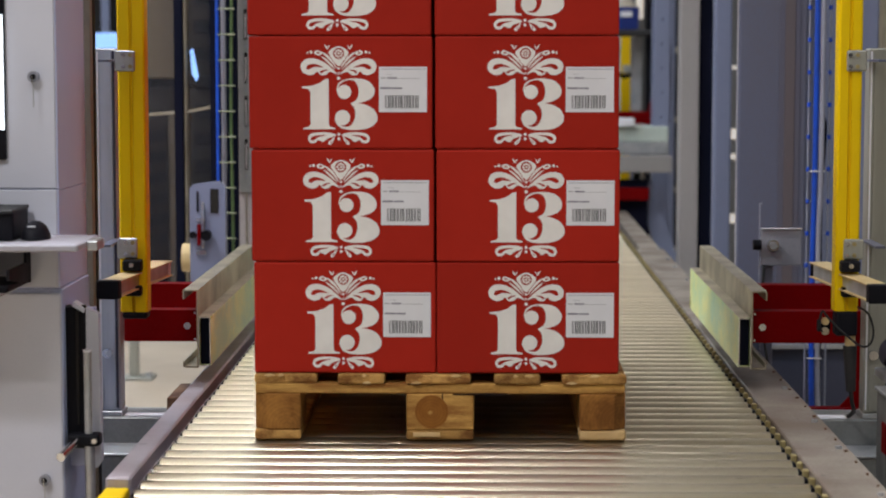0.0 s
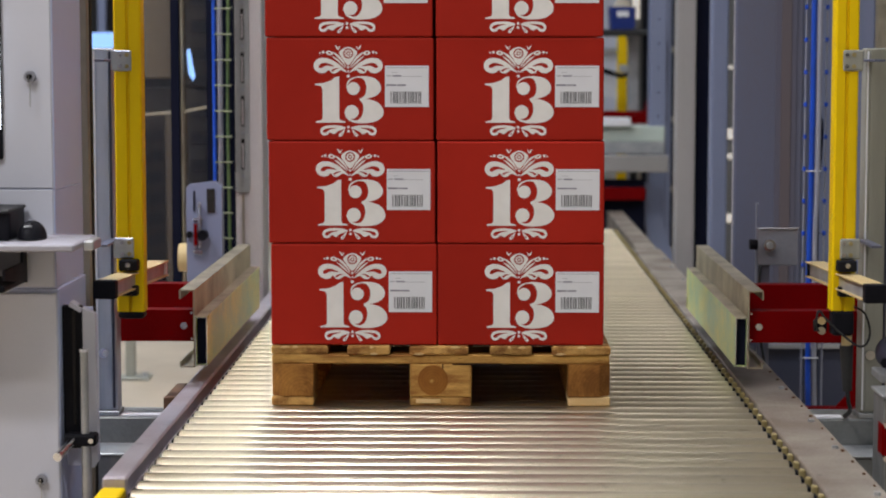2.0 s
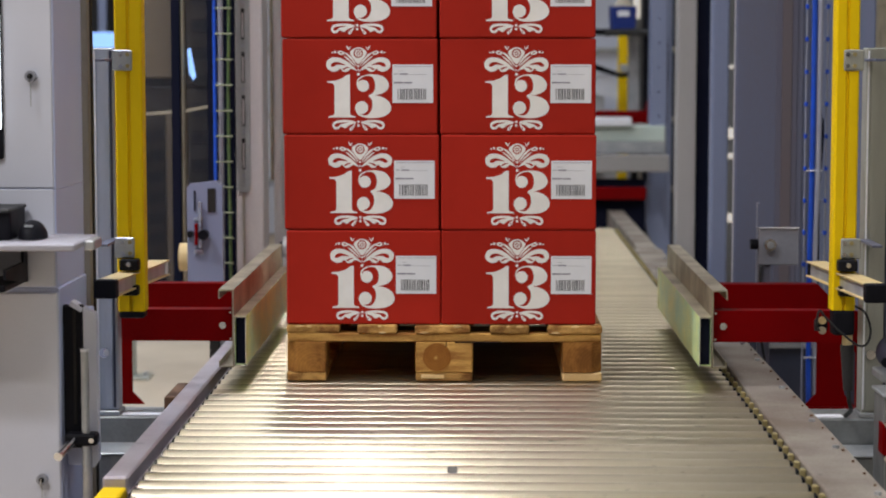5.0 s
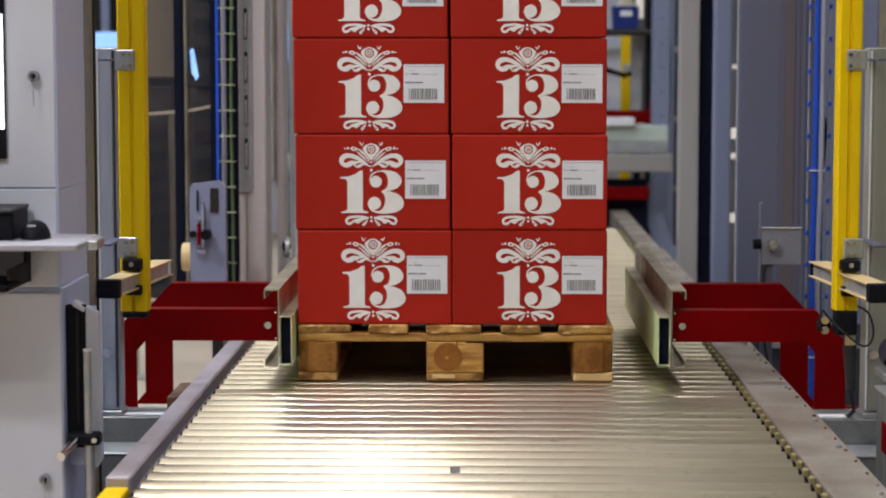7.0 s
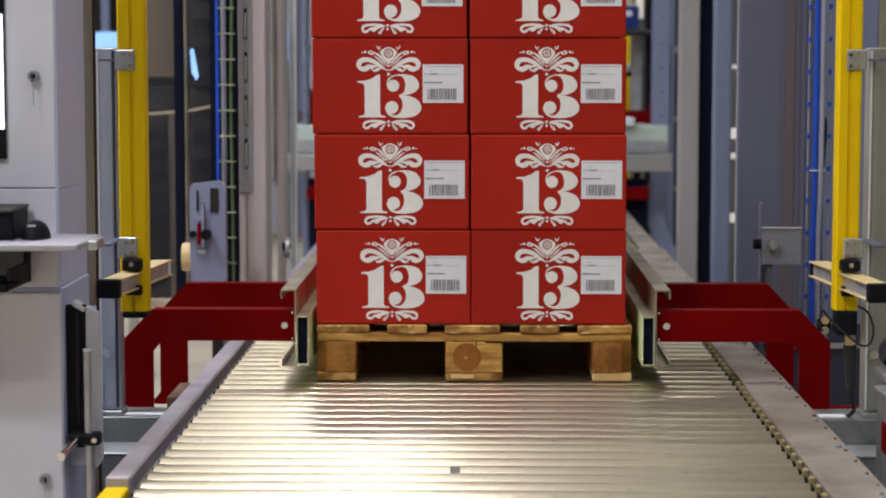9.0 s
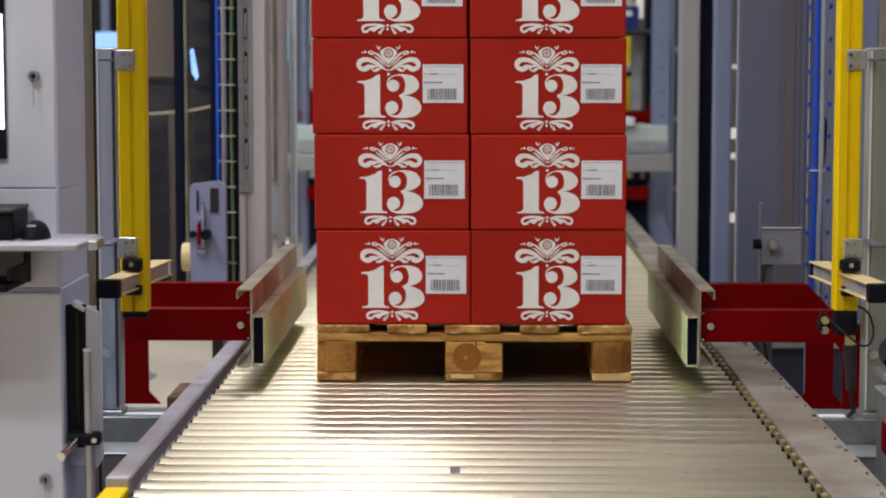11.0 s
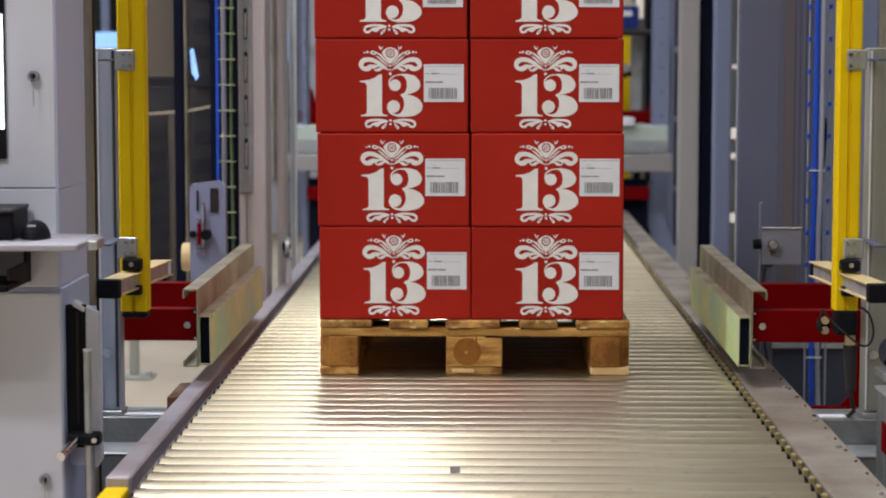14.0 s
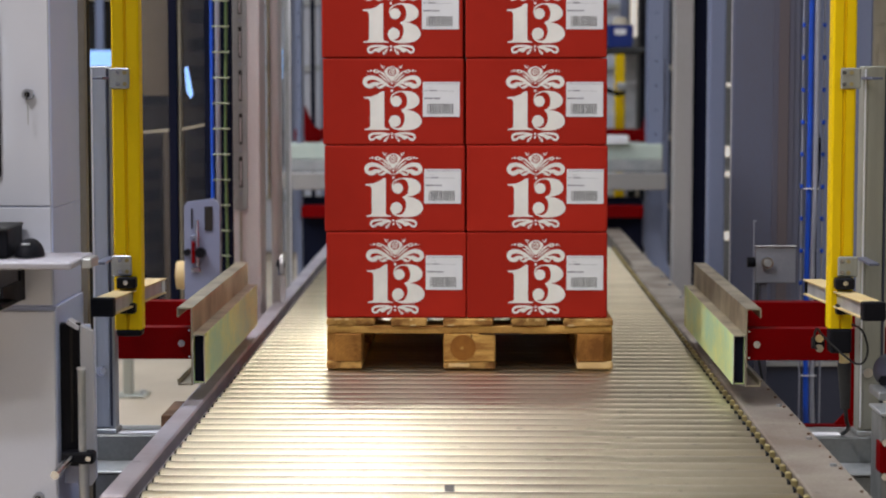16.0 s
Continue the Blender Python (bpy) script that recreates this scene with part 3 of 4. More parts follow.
def sensor_arm(near, far, side):
    """A plated channel bar that carries muting sensors along the conveyor, clamped to the post."""
    p = thing("mounting_channel", "tan-plated channel arm with black end cap", "sensor arm", "sensor arms")
    n, f = Vector(near), Vector(far)
    d = (f - n)
    ang = math.atan2(-d.x, d.y)
    ln = d.length
    m = Matrix.Translation(n) @ Matrix.Rotation(ang, 4, "Z")
    bm = bmesh.new()
    bm_box(bm, -.024, .02, -.003, .024, ln, 0)
    bm_box(bm, -.024, .02, -.037, .024, ln, -.034)
    bmesh.ops.transform(bm, matrix=m, verts=bm.verts)
    part("channel", bm, M_TAN, p, "tan plated channel")
    bm = boxm(-side * .013 - .002, .02, -.034, -side * .013 + .002, ln, -.003, 0)
    bmesh.ops.transform(bm, matrix=m, verts=bm.verts)
    part("web", bm, M_ALU, p, "bright zinc web of the channel")
    bm = boxm(-.026, -.004, -.040, .026, .022, .002, .004, 2)
    bmesh.ops.transform(bm, matrix=m, verts=bm.verts)
    part("end_cap", bm, M_BLACK, p, "black plastic end cap")
    bm = boxm(-.020, ln - .01, -.036, .020, ln + .002, -.002, .002)
    bmesh.ops.transform(bm, matrix=m, verts=bm.verts)
    part("far_cap", bm, M_LABEL if side < 0 else M_BLACK, p)
    return p


sensor_arm((-.835, 4.58, .876), (-.787, 5.06, .890), -1)
sensor_arm((.862, 4.53, .876), (.812, 5.06, .892), 1)
for xa, z in ((-.810, .893), (.836, .894)):
    c = thing("sensor_clamp", "small black clamp block on the yellow post", "clamp", "sensor clamps")
    part("clamp_block", boxm(xa - .022, 4.745, z - .012, xa + .022, 4.779, z + .014, .004, 2), M_BLACK, c)
    part("lower_block", boxm(xa - .018, 4.75, z - .070, xa + .020, 4.779, z - .047, .004, 2), M_BLACK, c)
    part("screw", cylm((xa, 4.74, z + .003), (xa, 4.745, z + .003), .006, 10), M_CHROME, c)

plug = thing("cable_plug", "black cable plug with metal collar below the post", "plug")
part("collar", cylm((.846, 4.80, .731), (.846, 4.80, .705), .012, 14), M_TAN, plug, "brass-coloured collar")
part("plug_body", cylm((.846, 4.80, .707), (.850, 4.80, .60), .016, 14, .011), M_RUBBER, plug)
part("cable", bm_tube(bmesh.new(), smooth_line([(.850, 4.80, .605), (.853, 4.80, .575), (.866, 4.85, .545), (.884, 5.02, .503)], 5), .005), M_RUBBER, plug)
part("loop_cable", bm_tube(bmesh.new(), smooth_line([(.858, 4.775, .80), (.880, 4.76, .785), (.892, 4.76, .745), (.884, 4.76, .715), (.862, 4.76, .712), (.82, 4.765, .745), (.79, 4.77, .775), (.776, 4.77, .790), (.772, 4.78, .755), (.785, 4.79, .735)], 6), .0026), M_RUBBER, plug)
knob = thing("proximity_sensor", "small sensor with orange and beige rings", "sensor")
part("body", cylm((.772, 4.81, .752), (.800, 4.81, .752), .014, 14), M_BLACK, knob)
part("ring", cylm((.786, 4.79, .765), (.786, 4.785, .765), .009, 14), M_TAN, knob, "beige ring")
part("ring", cylm((.786, 4.79, .742), (.786, 4.785, .742), .009, 14), M_ZINC_G, knob, "pale ring")

# ---------------------------------------------------------------- steel guards beside the rails


def guard(x0, x1, name_label):
    g = thing("base_guard", name_label, "machine guard", "steel base guards")
    part("upper_sheet", boxm(x0, 4.99, .06, x1, 5.13, .500, .004), M_GUARD, g, "grey sheet-steel box")
    part("lower_sheet", boxm(x0, 4.85, .06, x1, 4.986, .432, .004), M_GUARD, g, "grey sheet-steel step")
    part("edge_strip", boxm(x0, 4.845, .432, x1, 4.986, .438, .002), M_GALV, g, "bright folded edge")
    part("foot", boxm(x0 + .02, 4.9, 0, x1 - .02, 5.1, .06), M_BLACK, g)
    return g


guard(-1.25, -.755, "grey folded steel guard beside the rail")
guard(.775, 1.3, "grey folded steel guard beside the rail")
for s in (-1, 1):
    t = thing("slide_strip", "pale zinc slide strip behind the guard", "slide strip", "slide strips")
    part("strip", boxm(min(s * .77, s * 1.2), 5.132, .40, max(s * .77, s * 1.2), 5.20, .489, .002), M_GALV, t)
    part("end_lip", boxm(min(s * .775, s * .875), 4.995, .5005, max(s * .775, s * .875), 5.03, .505, .001), M_LABEL, t, "bright strip end")
    part("post_leg", boxm(min(s * .95, s * 1.0), 5.135, 0, max(s * .95, s * 1.0), 5.19, .40), M_GALV, t)
f = thing("slide_rail", "dark red slide rail under the clamp arm", "slide rail")
part("rail_bar", boxm(.79, 5.755, .384, 1.25, 5.79, .399, .002), M_RED, f)
part("rail_leg", boxm(1.2, 5.755, 0, 1.24, 5.79, .384), M_RED, f)
rb = thing("drive_box", "grey drive housing with a red band and steel bolts", "drive housing")
part("housing", boxm(.876, 4.5, 0, 1.0, 4.62, .632, .006, 2), M_GUARD, rb)
part("red_band", boxm(.874, 4.496, .505, 1.0, 4.55, .575, .003), M_RED, rb, "red enamelled band")
part("lid", boxm(.872, 4.49, .632, 1.0, 4.63, .640, .002), M_GALV, rb, "zinc lid")
for z in (.50, .575):
    part("bolt", cylm((.884, 4.488, z), (.884, 4.5, z), .009, 6), M_CHROME, rb)
dr = thing("grey_motor", "grey cast motor cover", "motor")
part("motor_body", cylm((.952, 4.64, .69), (.952, 4.80, .69), .040, 24), M_DARKBLUE, dr)
part("cover_nut", cylm((.905, 4.63, .69), (.905, 4.64, .69), .012, 6), M_BLACK, dr)
part("mount", boxm(.90, 4.66, .640, .99, 4.78, .66), M_GALV, dr)

# ---------------------------------------------------------------- control cabinet
cab = thing("control_cabinet", "light grey steel control cabinet with screen", "cabinet")
part("upper_body", boxm(-1.75, 4.302, 1.096, -.884, 4.60, 2.15, .001), M_CAB_COOL, cab)
part("front_panel", boxm(-1.75, 4.296, 1.100, -.887, 4.302, 2.15, .002), M_CAB, cab, "light grey front panel")
part("middle_body", boxm(-1.75, 4.302, .892, -.884, 4.60, 1.0955, .001), M_CAB_COOL, cab)
part("middle_panel", boxm(-1.75, 4.296, .894, -.887, 4.302, 1.0975, .002), M_CAB, cab, "light grey front panel")
part("lower_body", boxm(-1.75, 4.302, .04, -.880, 4.60, .8905, .002), M_CAB_COOL, cab)
part("lower_door", boxm(-1.75, 4.294, .06, -.882, 4.302, .882, .003), M_CAB, cab, "light grey cabinet door")
part("plinth", boxm(-1.74, 4.32, 0, -.89, 4.59, .04), M_BLACK, cab)
scr = part("screen_frame", boxm(-1.42, 4.284, 1.16, -.988, 4.296, 1.50, .003), M_BLACK, cab, "black screen frame")
part("screen", boxm(-1.40, 4.281, 1.222, -.990, 4.284, 1.458, 0), M_SCREEN, scr, "lit white screen")
for x, z in ((-.929, 1.331), (-.920, .489)):
    lk = part("lock", cylm((x, 4.280, z), (x, 4.296, z), .0115, 18), M_PLATE, cab, "round lock")
    part("keyhole", cylm((x, 4.2785, z), (x, 4.280, z), .006, 14), M_BLACK, lk)
    part("key", boxm(x - .001, 4.272, z - .012, x + .001, 4.281, z + .004, 0), M_CHROME, lk)
    part("key_tag", boxm(x - .001 + .003, 4.270, z - .062, x + .004, 4.272, z - .014, 0), M_GALV, lk, "small hanging key")
shelf = thing("keyboard_shelf", "pale grey shelf board fixed to the cabinet", "shelf")
part("board", boxm(-1.5, 4.06, .990, -.800, 4.30, 1.004, .003), M_SHELF, shelf)
part("end_bracket", boxm(-.800, 4.16, .983, -.778, 4.24, 1.004, .004, 2), M_GALV, shelf, "zinc end bracket")
kb = thing("monitor_base", "black computer keyboard tray on the shelf", "computer equipment")
part("tray_body", boxm(-1.4, 4.14, 1.004, -.943, 4.28, 1.066, .006, 2), M_BLACK, kb)
part("tray_edge", boxm(-1.4, 4.13, 1.060, -.941, 4.285, 1.068, .003), M_RUBBER, kb)
bm = bmesh.new()
bmesh.ops.create_uvsphere(bm, u_segments=20, v_segments=12, radius=1)
bmesh.ops.delete(bm, geom=[v for v in bm.verts if v.co.z < -.05], context="VERTS")
bmesh.ops.transform(bm, matrix=Matrix.LocRotScale((-.909, 4.19, 1.006), None, (.029, .05, .036)), verts=bm.verts)
for f in bm.faces:
    f.smooth = True
mouse = thing("computer_mouse", "dark grey computer mouse on the shelf", "mouse")
part("mouse_shell", bm, M_BLACK, mouse)
part("button_strip", boxm(-.918, 4.150, 1.030, -.902, 4.168, 1.034, .001), M_GALV, mouse, "grey button strip")
tr = thing("paper_tray", "black paper tray under the shelf", "tray")
part("tray_side", bm_prism(bmesh.new(), [(4.09, .93), (4.29, .905), (4.29, .985), (4.25, .985), (4.25, .95), (4.09, .95)], 0, -.948, -.942), M_BLACK, tr)
part("tray_floor", boxm(-1.4, 4.09, .905, -.945, 4.29, .918, .003), M_BLACK, tr)
part("paper", boxm(-1.38, 4.085, .893, -.968, 4.28, .904, .001), M_LABEL, tr, "stack of white paper")
br = thing("brown_post", "brown-grey steel post behind the cabinet", "post")
part("post_body", boxm(-.897, 4.62, 0, -.872, 4.66, 2.3), M_BROWNG, br)
part("post_lip", boxm(-.872, 4.64, 0, -.8695, 4.66, 2.3, 0), M_DARKRACK, br, "dark edge")

# ---- side flap and lever
fl = thing("side_flap", "grey steel flap frame with a black plate as its recess", "flap")
# the dark recess is a flat black plate, with no opening behind
part("back_plate", boxm(-.881, 4.33, .548, -.838, 4.35, .852, .003), M_BLACK, fl, "flat black plate in place of the dark recess")
part("frame_bar", bm_prism(bmesh.new(), [(-.838, .846), (-.812, .834), (-.809, .520), (-.818, .506), (-.838, .504)], 1, 4.335, 4.36), M_CAB, fl, "grey flap frame")
part("top_bar", bm_prism(bmesh.new(), [(-.864, .852), (-.840, .838), (-.838, .846), (-.860, .861)], 1, 4.32, 4.36), M_CAB, fl, "grey flap top edge")
part("flap_web", boxm(-.880, 4.36, .505, -.83, 4.42, .84, .002), M_CAB_COOL, fl)
part("inner_bar", boxm(-.858, 4.325, .60, -.852, 4.33, .84, .001), M_DARKRACK, fl)
lv = thing("lever_rod", "bright steel lever rod with black clamp", "lever")
part("rod", cylm((-.829, 4.30, .56), (-.829, 4.30, .758), .0085, 16), M_GALV, lv)
part("rod_tip", cylm((-.829, 4.30, .758), (-.829, 4.30, .763), .0095, 16), M_LABEL, lv)
part("lower_rod", cylm((-.827, 4.30, .0), (-.827, 4.30, .56), .0105, 16), M_GALV, lv)
part("clamp_block", boxm(-.872, 4.285, .560, -.804, 4.325, .586, .006, 2), M_BLACK, lv)
part("grip", cylm((-.866, 4.19, .556), (-.852, 4.285, .573), .0095, 12, .008), M_CHROME, lv, "steel grip")
part("clamp_bolt", cylm((-.814, 4.278, .573), (-.814, 4.286, .573), .006, 6), M_CHROME, lv)

# ---------------------------------------------------------------- machine columns beside the conveyor


def column(name, label, x0, y0, x1, y1, material, z1=2.2, extra=None, base=True):
    c = thing(name, label, "column", "machine columns")
    part("shaft", boxm(x0, y0, 0, x1, y1, z1, .008, 2), material, c)
    if base:
        part("base_plate", boxm(x0 - .03, y0 - .03, 0, x1 + .03, y1 + .03, .015), material, c)
    for e in extra or ():
        part(*e, c)
    return c


slots, linings, holes = bmesh.new(), bmesh.new(), bmesh.new()
for k in range(8):
    z = .985 + k * .148
    bm_box(slots, -.8235, 7.1445, z, -.8125, 7.149, z + .105)
    bm_box(linings, -.8205, 7.1425, z + .006, -.8155, 7.1445, z + .090)
    bm_cyl(holes, (-.818, 7.1445, z - .022), (-.818, 7.149, z - .022), .006, 10)
column("machine_column", "pale grey machine column with slotted plate", -.862, 7.16, -.752, 7.34, M_COLL,
       extra=[("slotted_plate", bm_prism(bmesh.new(), [(-.843, .915), (-.835, .905), (-.804, .905), (-.796, .915), (-.796, 2.15), (-.843, 2.15)], 1, 7.149, 7.159), M_SLOTPL), ("slot", slots, M_DARKRACK),
              ("slot_lining", linings, M_COLL), ("hole", holes, M_PLATE), ("seam_strip", boxm(-.822, 7.152, .5, -.817, 7.159, .90, 0), M_ZINC_G)])
column("machine_column", "slim pale grey machine column", -.742, 7.42, -.714, 7.56, M_COLL,
       extra=[("cover_strip", boxm(-.752, 7.41, .93, -.744, 7.44, 2.15, .001), M_ZINC_G)])
column("machine_column", "thin grey machine upright", -.792, 8.5, -.770, 8.55, M_GALV, base=False)
column("machine_column", "grey machine column beyond the clamp", .838, 9.0, .922, 9.12, M_COLR)
column("machine_column", "dark navy machine column", .925, 9.05, .985, 9.2, M_NAVY)
column("machine_column", "blue-grey machine column", .917, 8.35, .984, 8.45, M_COLB)
column("machine_column", "wide grey machine column beside the conveyor", .846, 7.0, 1.076, 7.05, M_COL,
       extra=[("lower_panel", boxm(.84, 6.975, .03, 1.33, 6.992, .475, .003), M_DARKBLUE), ("edge_strip", boxm(.8445, 7.01, 0, .846, 7.02, 2.15, 0), M_COLL),
              # two thin strips added on the flat face as a browner band
              ("fold_strip", boxm(.982, 6.9955, .48, 1.052, 6.9995, 2.15, .001), M_BAND), ("fold_ridge", boxm(1.000, 6.992, .48, 1.034, 6.995, 2.15, .001), M_BANDB)])
column("machine_column", "grey sheet-steel machine wall", 1.085, 7.12, 1.335, 7.2, M_COLB, base=False,
       extra=[("cross_rail", boxm(.93, 6.955, .395, 1.3, 6.972, .412, .002), M_GALV)])
# specular glints in the slit, drawn as small glowing boxes
column("machine_column", "far pale slatted upright", 1.40, 12.0, 1.48, 12.06, M_WALL, extra=[("lamp_dot", boxm(1.41, 11.97, z, 1.45, 12.0, z + h, .004), M_GLOWW) for z, h in ((.42, .05), (.785, .03), (.90, .06), (1.30, .02))])

rod = thing("thin_pole", "thin white pole beside the machine upright", "pole")
part("pole_body", cylm((-.766, 8.46, 0), (-.766, 8.46, 2.2), .0045, 10), M_LABEL, rod)
part("pole_foot", cylm((-.766, 8.46, 0), (-.766, 8.46, .012), .02, 14), M_GALV, rod)

# hollow knuckle joint at the foot of the slim column
kn = thing("hinge_knuckle", "round grey steel hinge on the slim column", "hinge")
part("disc", cylm((-.705, 7.36, .70), (-.690, 7.36, .70), .035, 20), M_GALV, kn)
part("hub", cylm((-.705, 7.345, .70), (-.700, 7.35, .70), .020, 16), M_BLACK, kn)
part("hanger", boxm(-.714, 7.36, .66, -.700, 7.42, .72, .003), M_COLB, kn)
part("tail", boxm(-.706, 7.37, .46, -.690, 7.40, .66, .003), M_LABEL, kn, "white cable tail")

# ---- cable ladder with blue and green cables
ld = thing("cable_ladder", "wire cable ladder with blue and green cables", "cable ladder")
part("blue_cable", bm_tube(bmesh.new(), [(-.897, 7.0, z) for z in (.0, .7, 1.5, 1.8, 2.1)], .006), M_BLUE, ld, "blue cable")
part("green_cable", bm_tube(bmesh.new(), smooth_line([(-.846, 7.0, .10), (-.849, 7.0, .8), (-.852, 7.0, 1.2), (-.847, 7.0, 1.6), (-.850, 7.0, 2.1)], 5), .0055), M_GREENC, ld, "green cable")
part("grey_cable", bm_tube(bmesh.new(), [(-.880, 7.03, z) for z in (.10, 1.5, 2.1)], .009), M_GREYC, ld, "grey cable")
part("back_tray", boxm(-.905, 7.06, .0, -.836, 7.08, 2.1, .002), M_NAVY, ld, "dark tray back")
for k in range(20):
    z = .42 + k * .0855
    part("rung", cylm((-.893, 6.985, z), (-.836, 6.985, z), .003, 8), M_RUNG, ld)

# ---- enclosure of smoked panels at the left
en = thing("machine_enclosure", "smoked clear panels in black frames around machinery", "enclosure")
for x0, x1 in ((-1.24, -1.105), (-1.066, -.975)):
    part("panel", boxm(x0, 7.46, .5, x1, 7.466, 2.0, 0), M_SMOKED, en, "smoked clear panel").visible_shadow = False
for x0, x1 in ((-1.103, -1.072), (-.975, -.945), (-1.275, -1.24)):
    part("post", boxm(x0, 7.40, 0 if x0 == -.975 else .46, x1, 7.46, 2.0, .003), M_NAVY, en, "black frame post")
part("post_edge", boxm(-1.070, 7.42, .46, -1.062, 7.46, 2.0, .001), M_ZINC_G, en, "dull steel edge of the post")
for x0, x1, za, zb in ((-1.24, -1.105, 1.157, 1.168), (-1.066, -.975, 1.170, 1.188)):
    part("handle_rail", bm_prism(bmesh.new(), [(x0, za), (x1, zb), (x1, zb + .011), (x0, za + .011)], 1, 7.43, 7.455), M_ZINC_G, en, "thin steel rail")
# the machine behind the panes: brown housing above, louvred rack below
part("housing_panel", boxm(-1.34, 7.86, 1.29, -1.16, 7.90, 2.1, .004), M_BROWNG, en, "brown-grey housing panel")
part("housing_panel", boxm(-1.155, 7.90, 1.26, -.96, 7.94, 2.1, .004), M_DARKHOUSE, en, "dark brown housing panel")
part("housing_panel", boxm(-1.34, 7.90, .45, -.96, 7.94, 1.255, .004), M_DARKHOUSE, en, "dark brown housing panel")
for x0, x1 in ((-1.30, -1.275), (-1.185, -1.160), (-1.115, -1.105)):
    part("rack_upright", boxm(x0, 7.80, .45, x1, 7.84, 1.16, .003), M_BROWNG, en, "brown-grey rack upright")
for k in range(8):
    z = .50 + k * .078
    part("rack_louvre", bm_prism(bmesh.new(), [(-1.270, z), (-1.192, z + .014), (-1.192, z + .058), (-1.270, z + .044)], 1, 7.78, 7.80), M_DARKRACK, en, "dark slanted louvre")
for k in range(13):
    z = .62 + k * .105
    part("rack_louvre", boxm(-1.095, 7.86, z, -1.0, 7.88, z + .050, .004), M_DARKRACK, en, "dark louvre")
part("bottom_rail", boxm(-1.275, 7.40, .46, -.945, 7.47, .5, .003), M_ZINC_G, en, "steel bottom rail")
# bluish reflection in the pane, drawn as a glowing plate before it
part("lit_reflector", bm_prism(bmesh.new(), [(-1.052, 1.395), (-1.040, 1.40), (-1.022, 1.30), (-1.030, 1.285), (-1.046, 1.31)], 1, 7.448, 7.456), M_GLOWB, en, "glowing plate for the bluish reflection on the panel")

# ---- interlock switch plate
sw = thing("interlock_switch", "grey interlock switch plate with red lever", "switch")
part("plate", bm_prism(bmesh.new(), [(-.951, .56), (-.836, .56), (-.836, .955), (-.858, .972), (-.940, .962), (-.951, .95)], 1, 6.69, 6.72), M_COLB, sw, "grey folded plate")
part("slot", boxm(-.928, 6.684, .875, -.922, 6.69, .94, .001), M_BLACK, sw)
part("dark_window", boxm(-.884, 6.684, .87, -.858, 6.69, .948, .001), M_DARKRACK, sw)
for za, zb in ((.735, .75), (.845, .853)):
    part("latch_bar", boxm(-.929, 6.68, za, -.899, 6.69, zb, .001), M_CHROME, sw, "bright latch bar")
part("slide_bar", boxm(-.912, 6.672, .755, -.902, 6.682, .905, .002), M_CHROME, sw, "steel slide bar")
part("red_lever", boxm(-.925, 6.668, .765, -.914, 6.68, .835, .002), M_RED, sw, "red lever")
part("knob", cylm((-.895, 6.65, .80), (-.895, 6.68, .80), .017, 18), M_BLACK, sw, "black knob")
part("knob", cylm((-.940, 6.67, .80), (-.940, 6.69, .80), .011, 16), M_BLACK, sw, "black knob")
part("support_leg", boxm(-.884, 6.70, 0, -.852, 6.73, .57, .002), M_DARKRACK, sw)
rl = thing("paper_roll", "tan rolled reel beside the switch plate", "reel")
part("reel", cylm((-1.005, 6.9, .705), (-.955, 6.9, .705), .047, 24), M_TAN, rl)
part("reel_holder", bm_box(boxm(-1.0, 6.88, .698, -.93, 6.9, .712, .002), -.945, 6.71, .698, -.93, 6.9, .712, .002), M_BLACK, rl)
wp = thing("floor_post", "white square post with foot plate on the floor", "post")
part("post_body", boxm(-1.515, 8.78, .01, -1.476, 8.82, .52, .003), M_STAND, wp)
part("foot_plate", boxm(-1.60, 8.74, 0, -1.41, 8.86, .012, .003), M_STAND, wp)
part("foot_bolt", cylm((-1.43, 8.78, .012), (-1.43, 8.78, .03), .012, 6), M_GALV, wp)

# ---- control plate and wire tray at the right
cp = thing("control_plate", "zinc switch plate with black and steel knobs", "control plate")
part("plate", boxm(.797, 6.0, .772, .913, 6.012, .880, .002), M_PLATE, cp)
# bright top edge is a thin white strip on the plate
part("top_fold", boxm(.797, 5.992, .878, .913, 6.0, .881, .001), M_LABEL, cp, "thin white strip along the top edge")
part("knob", cylm((.829, 5.975, .832), (.829, 6.0, .832), .018, 8), M_CHROME, cp, "steel knob")
part("knob_cap", cylm((.829, 5.965, .832), (.829, 5.975, .832), .010, 12), M_GALV, cp)
part("side_knob", cylm((.775, 6.005, .832), (.797, 6.005, .832), .015, 16), M_BLACK, cp, "black side knob")
part("aerial_rod", cylm((.793, 6.005, .62), (.793, 6.005, .952), .0022, 8), M_GREYC, cp, "thin steel rod")
part("rod_hook", cylm((.793, 6.005, .951), (.800, 6.005, .951), .0022, 8), M_GREYC, cp)
part("mount_post", boxm(.80, 6.012, .0, .835, 6.03, .80, .002), M_COL, cp)
dc = thing("drop_cable", "thin black cable hanging beside the clamp", "cable")
part("cable_run", bm_tube(bmesh.new(), smooth_line([(.806, 6.0, .772), (.80, 5.98, .62), (.822, 5.96, .46), (.85, 5.96, .30), (.86, 5.96, .0)], 6), .004), M_RUBBER, dc)
wt = thing("wire_tray", "wire cable tray with blue clips and conduit", "cable tray")
part("conduit", bm_tube(bmesh.new(), smooth_line([(1.042, 6.5, .12), (1.028, 6.5, .30), (1.024, 6.5, .7), (1.028, 6.5, 1.2), (1.030, 6.5, 3.2)], 6), .0085, 12), M_BLUE, wt, "bright blue conduit")
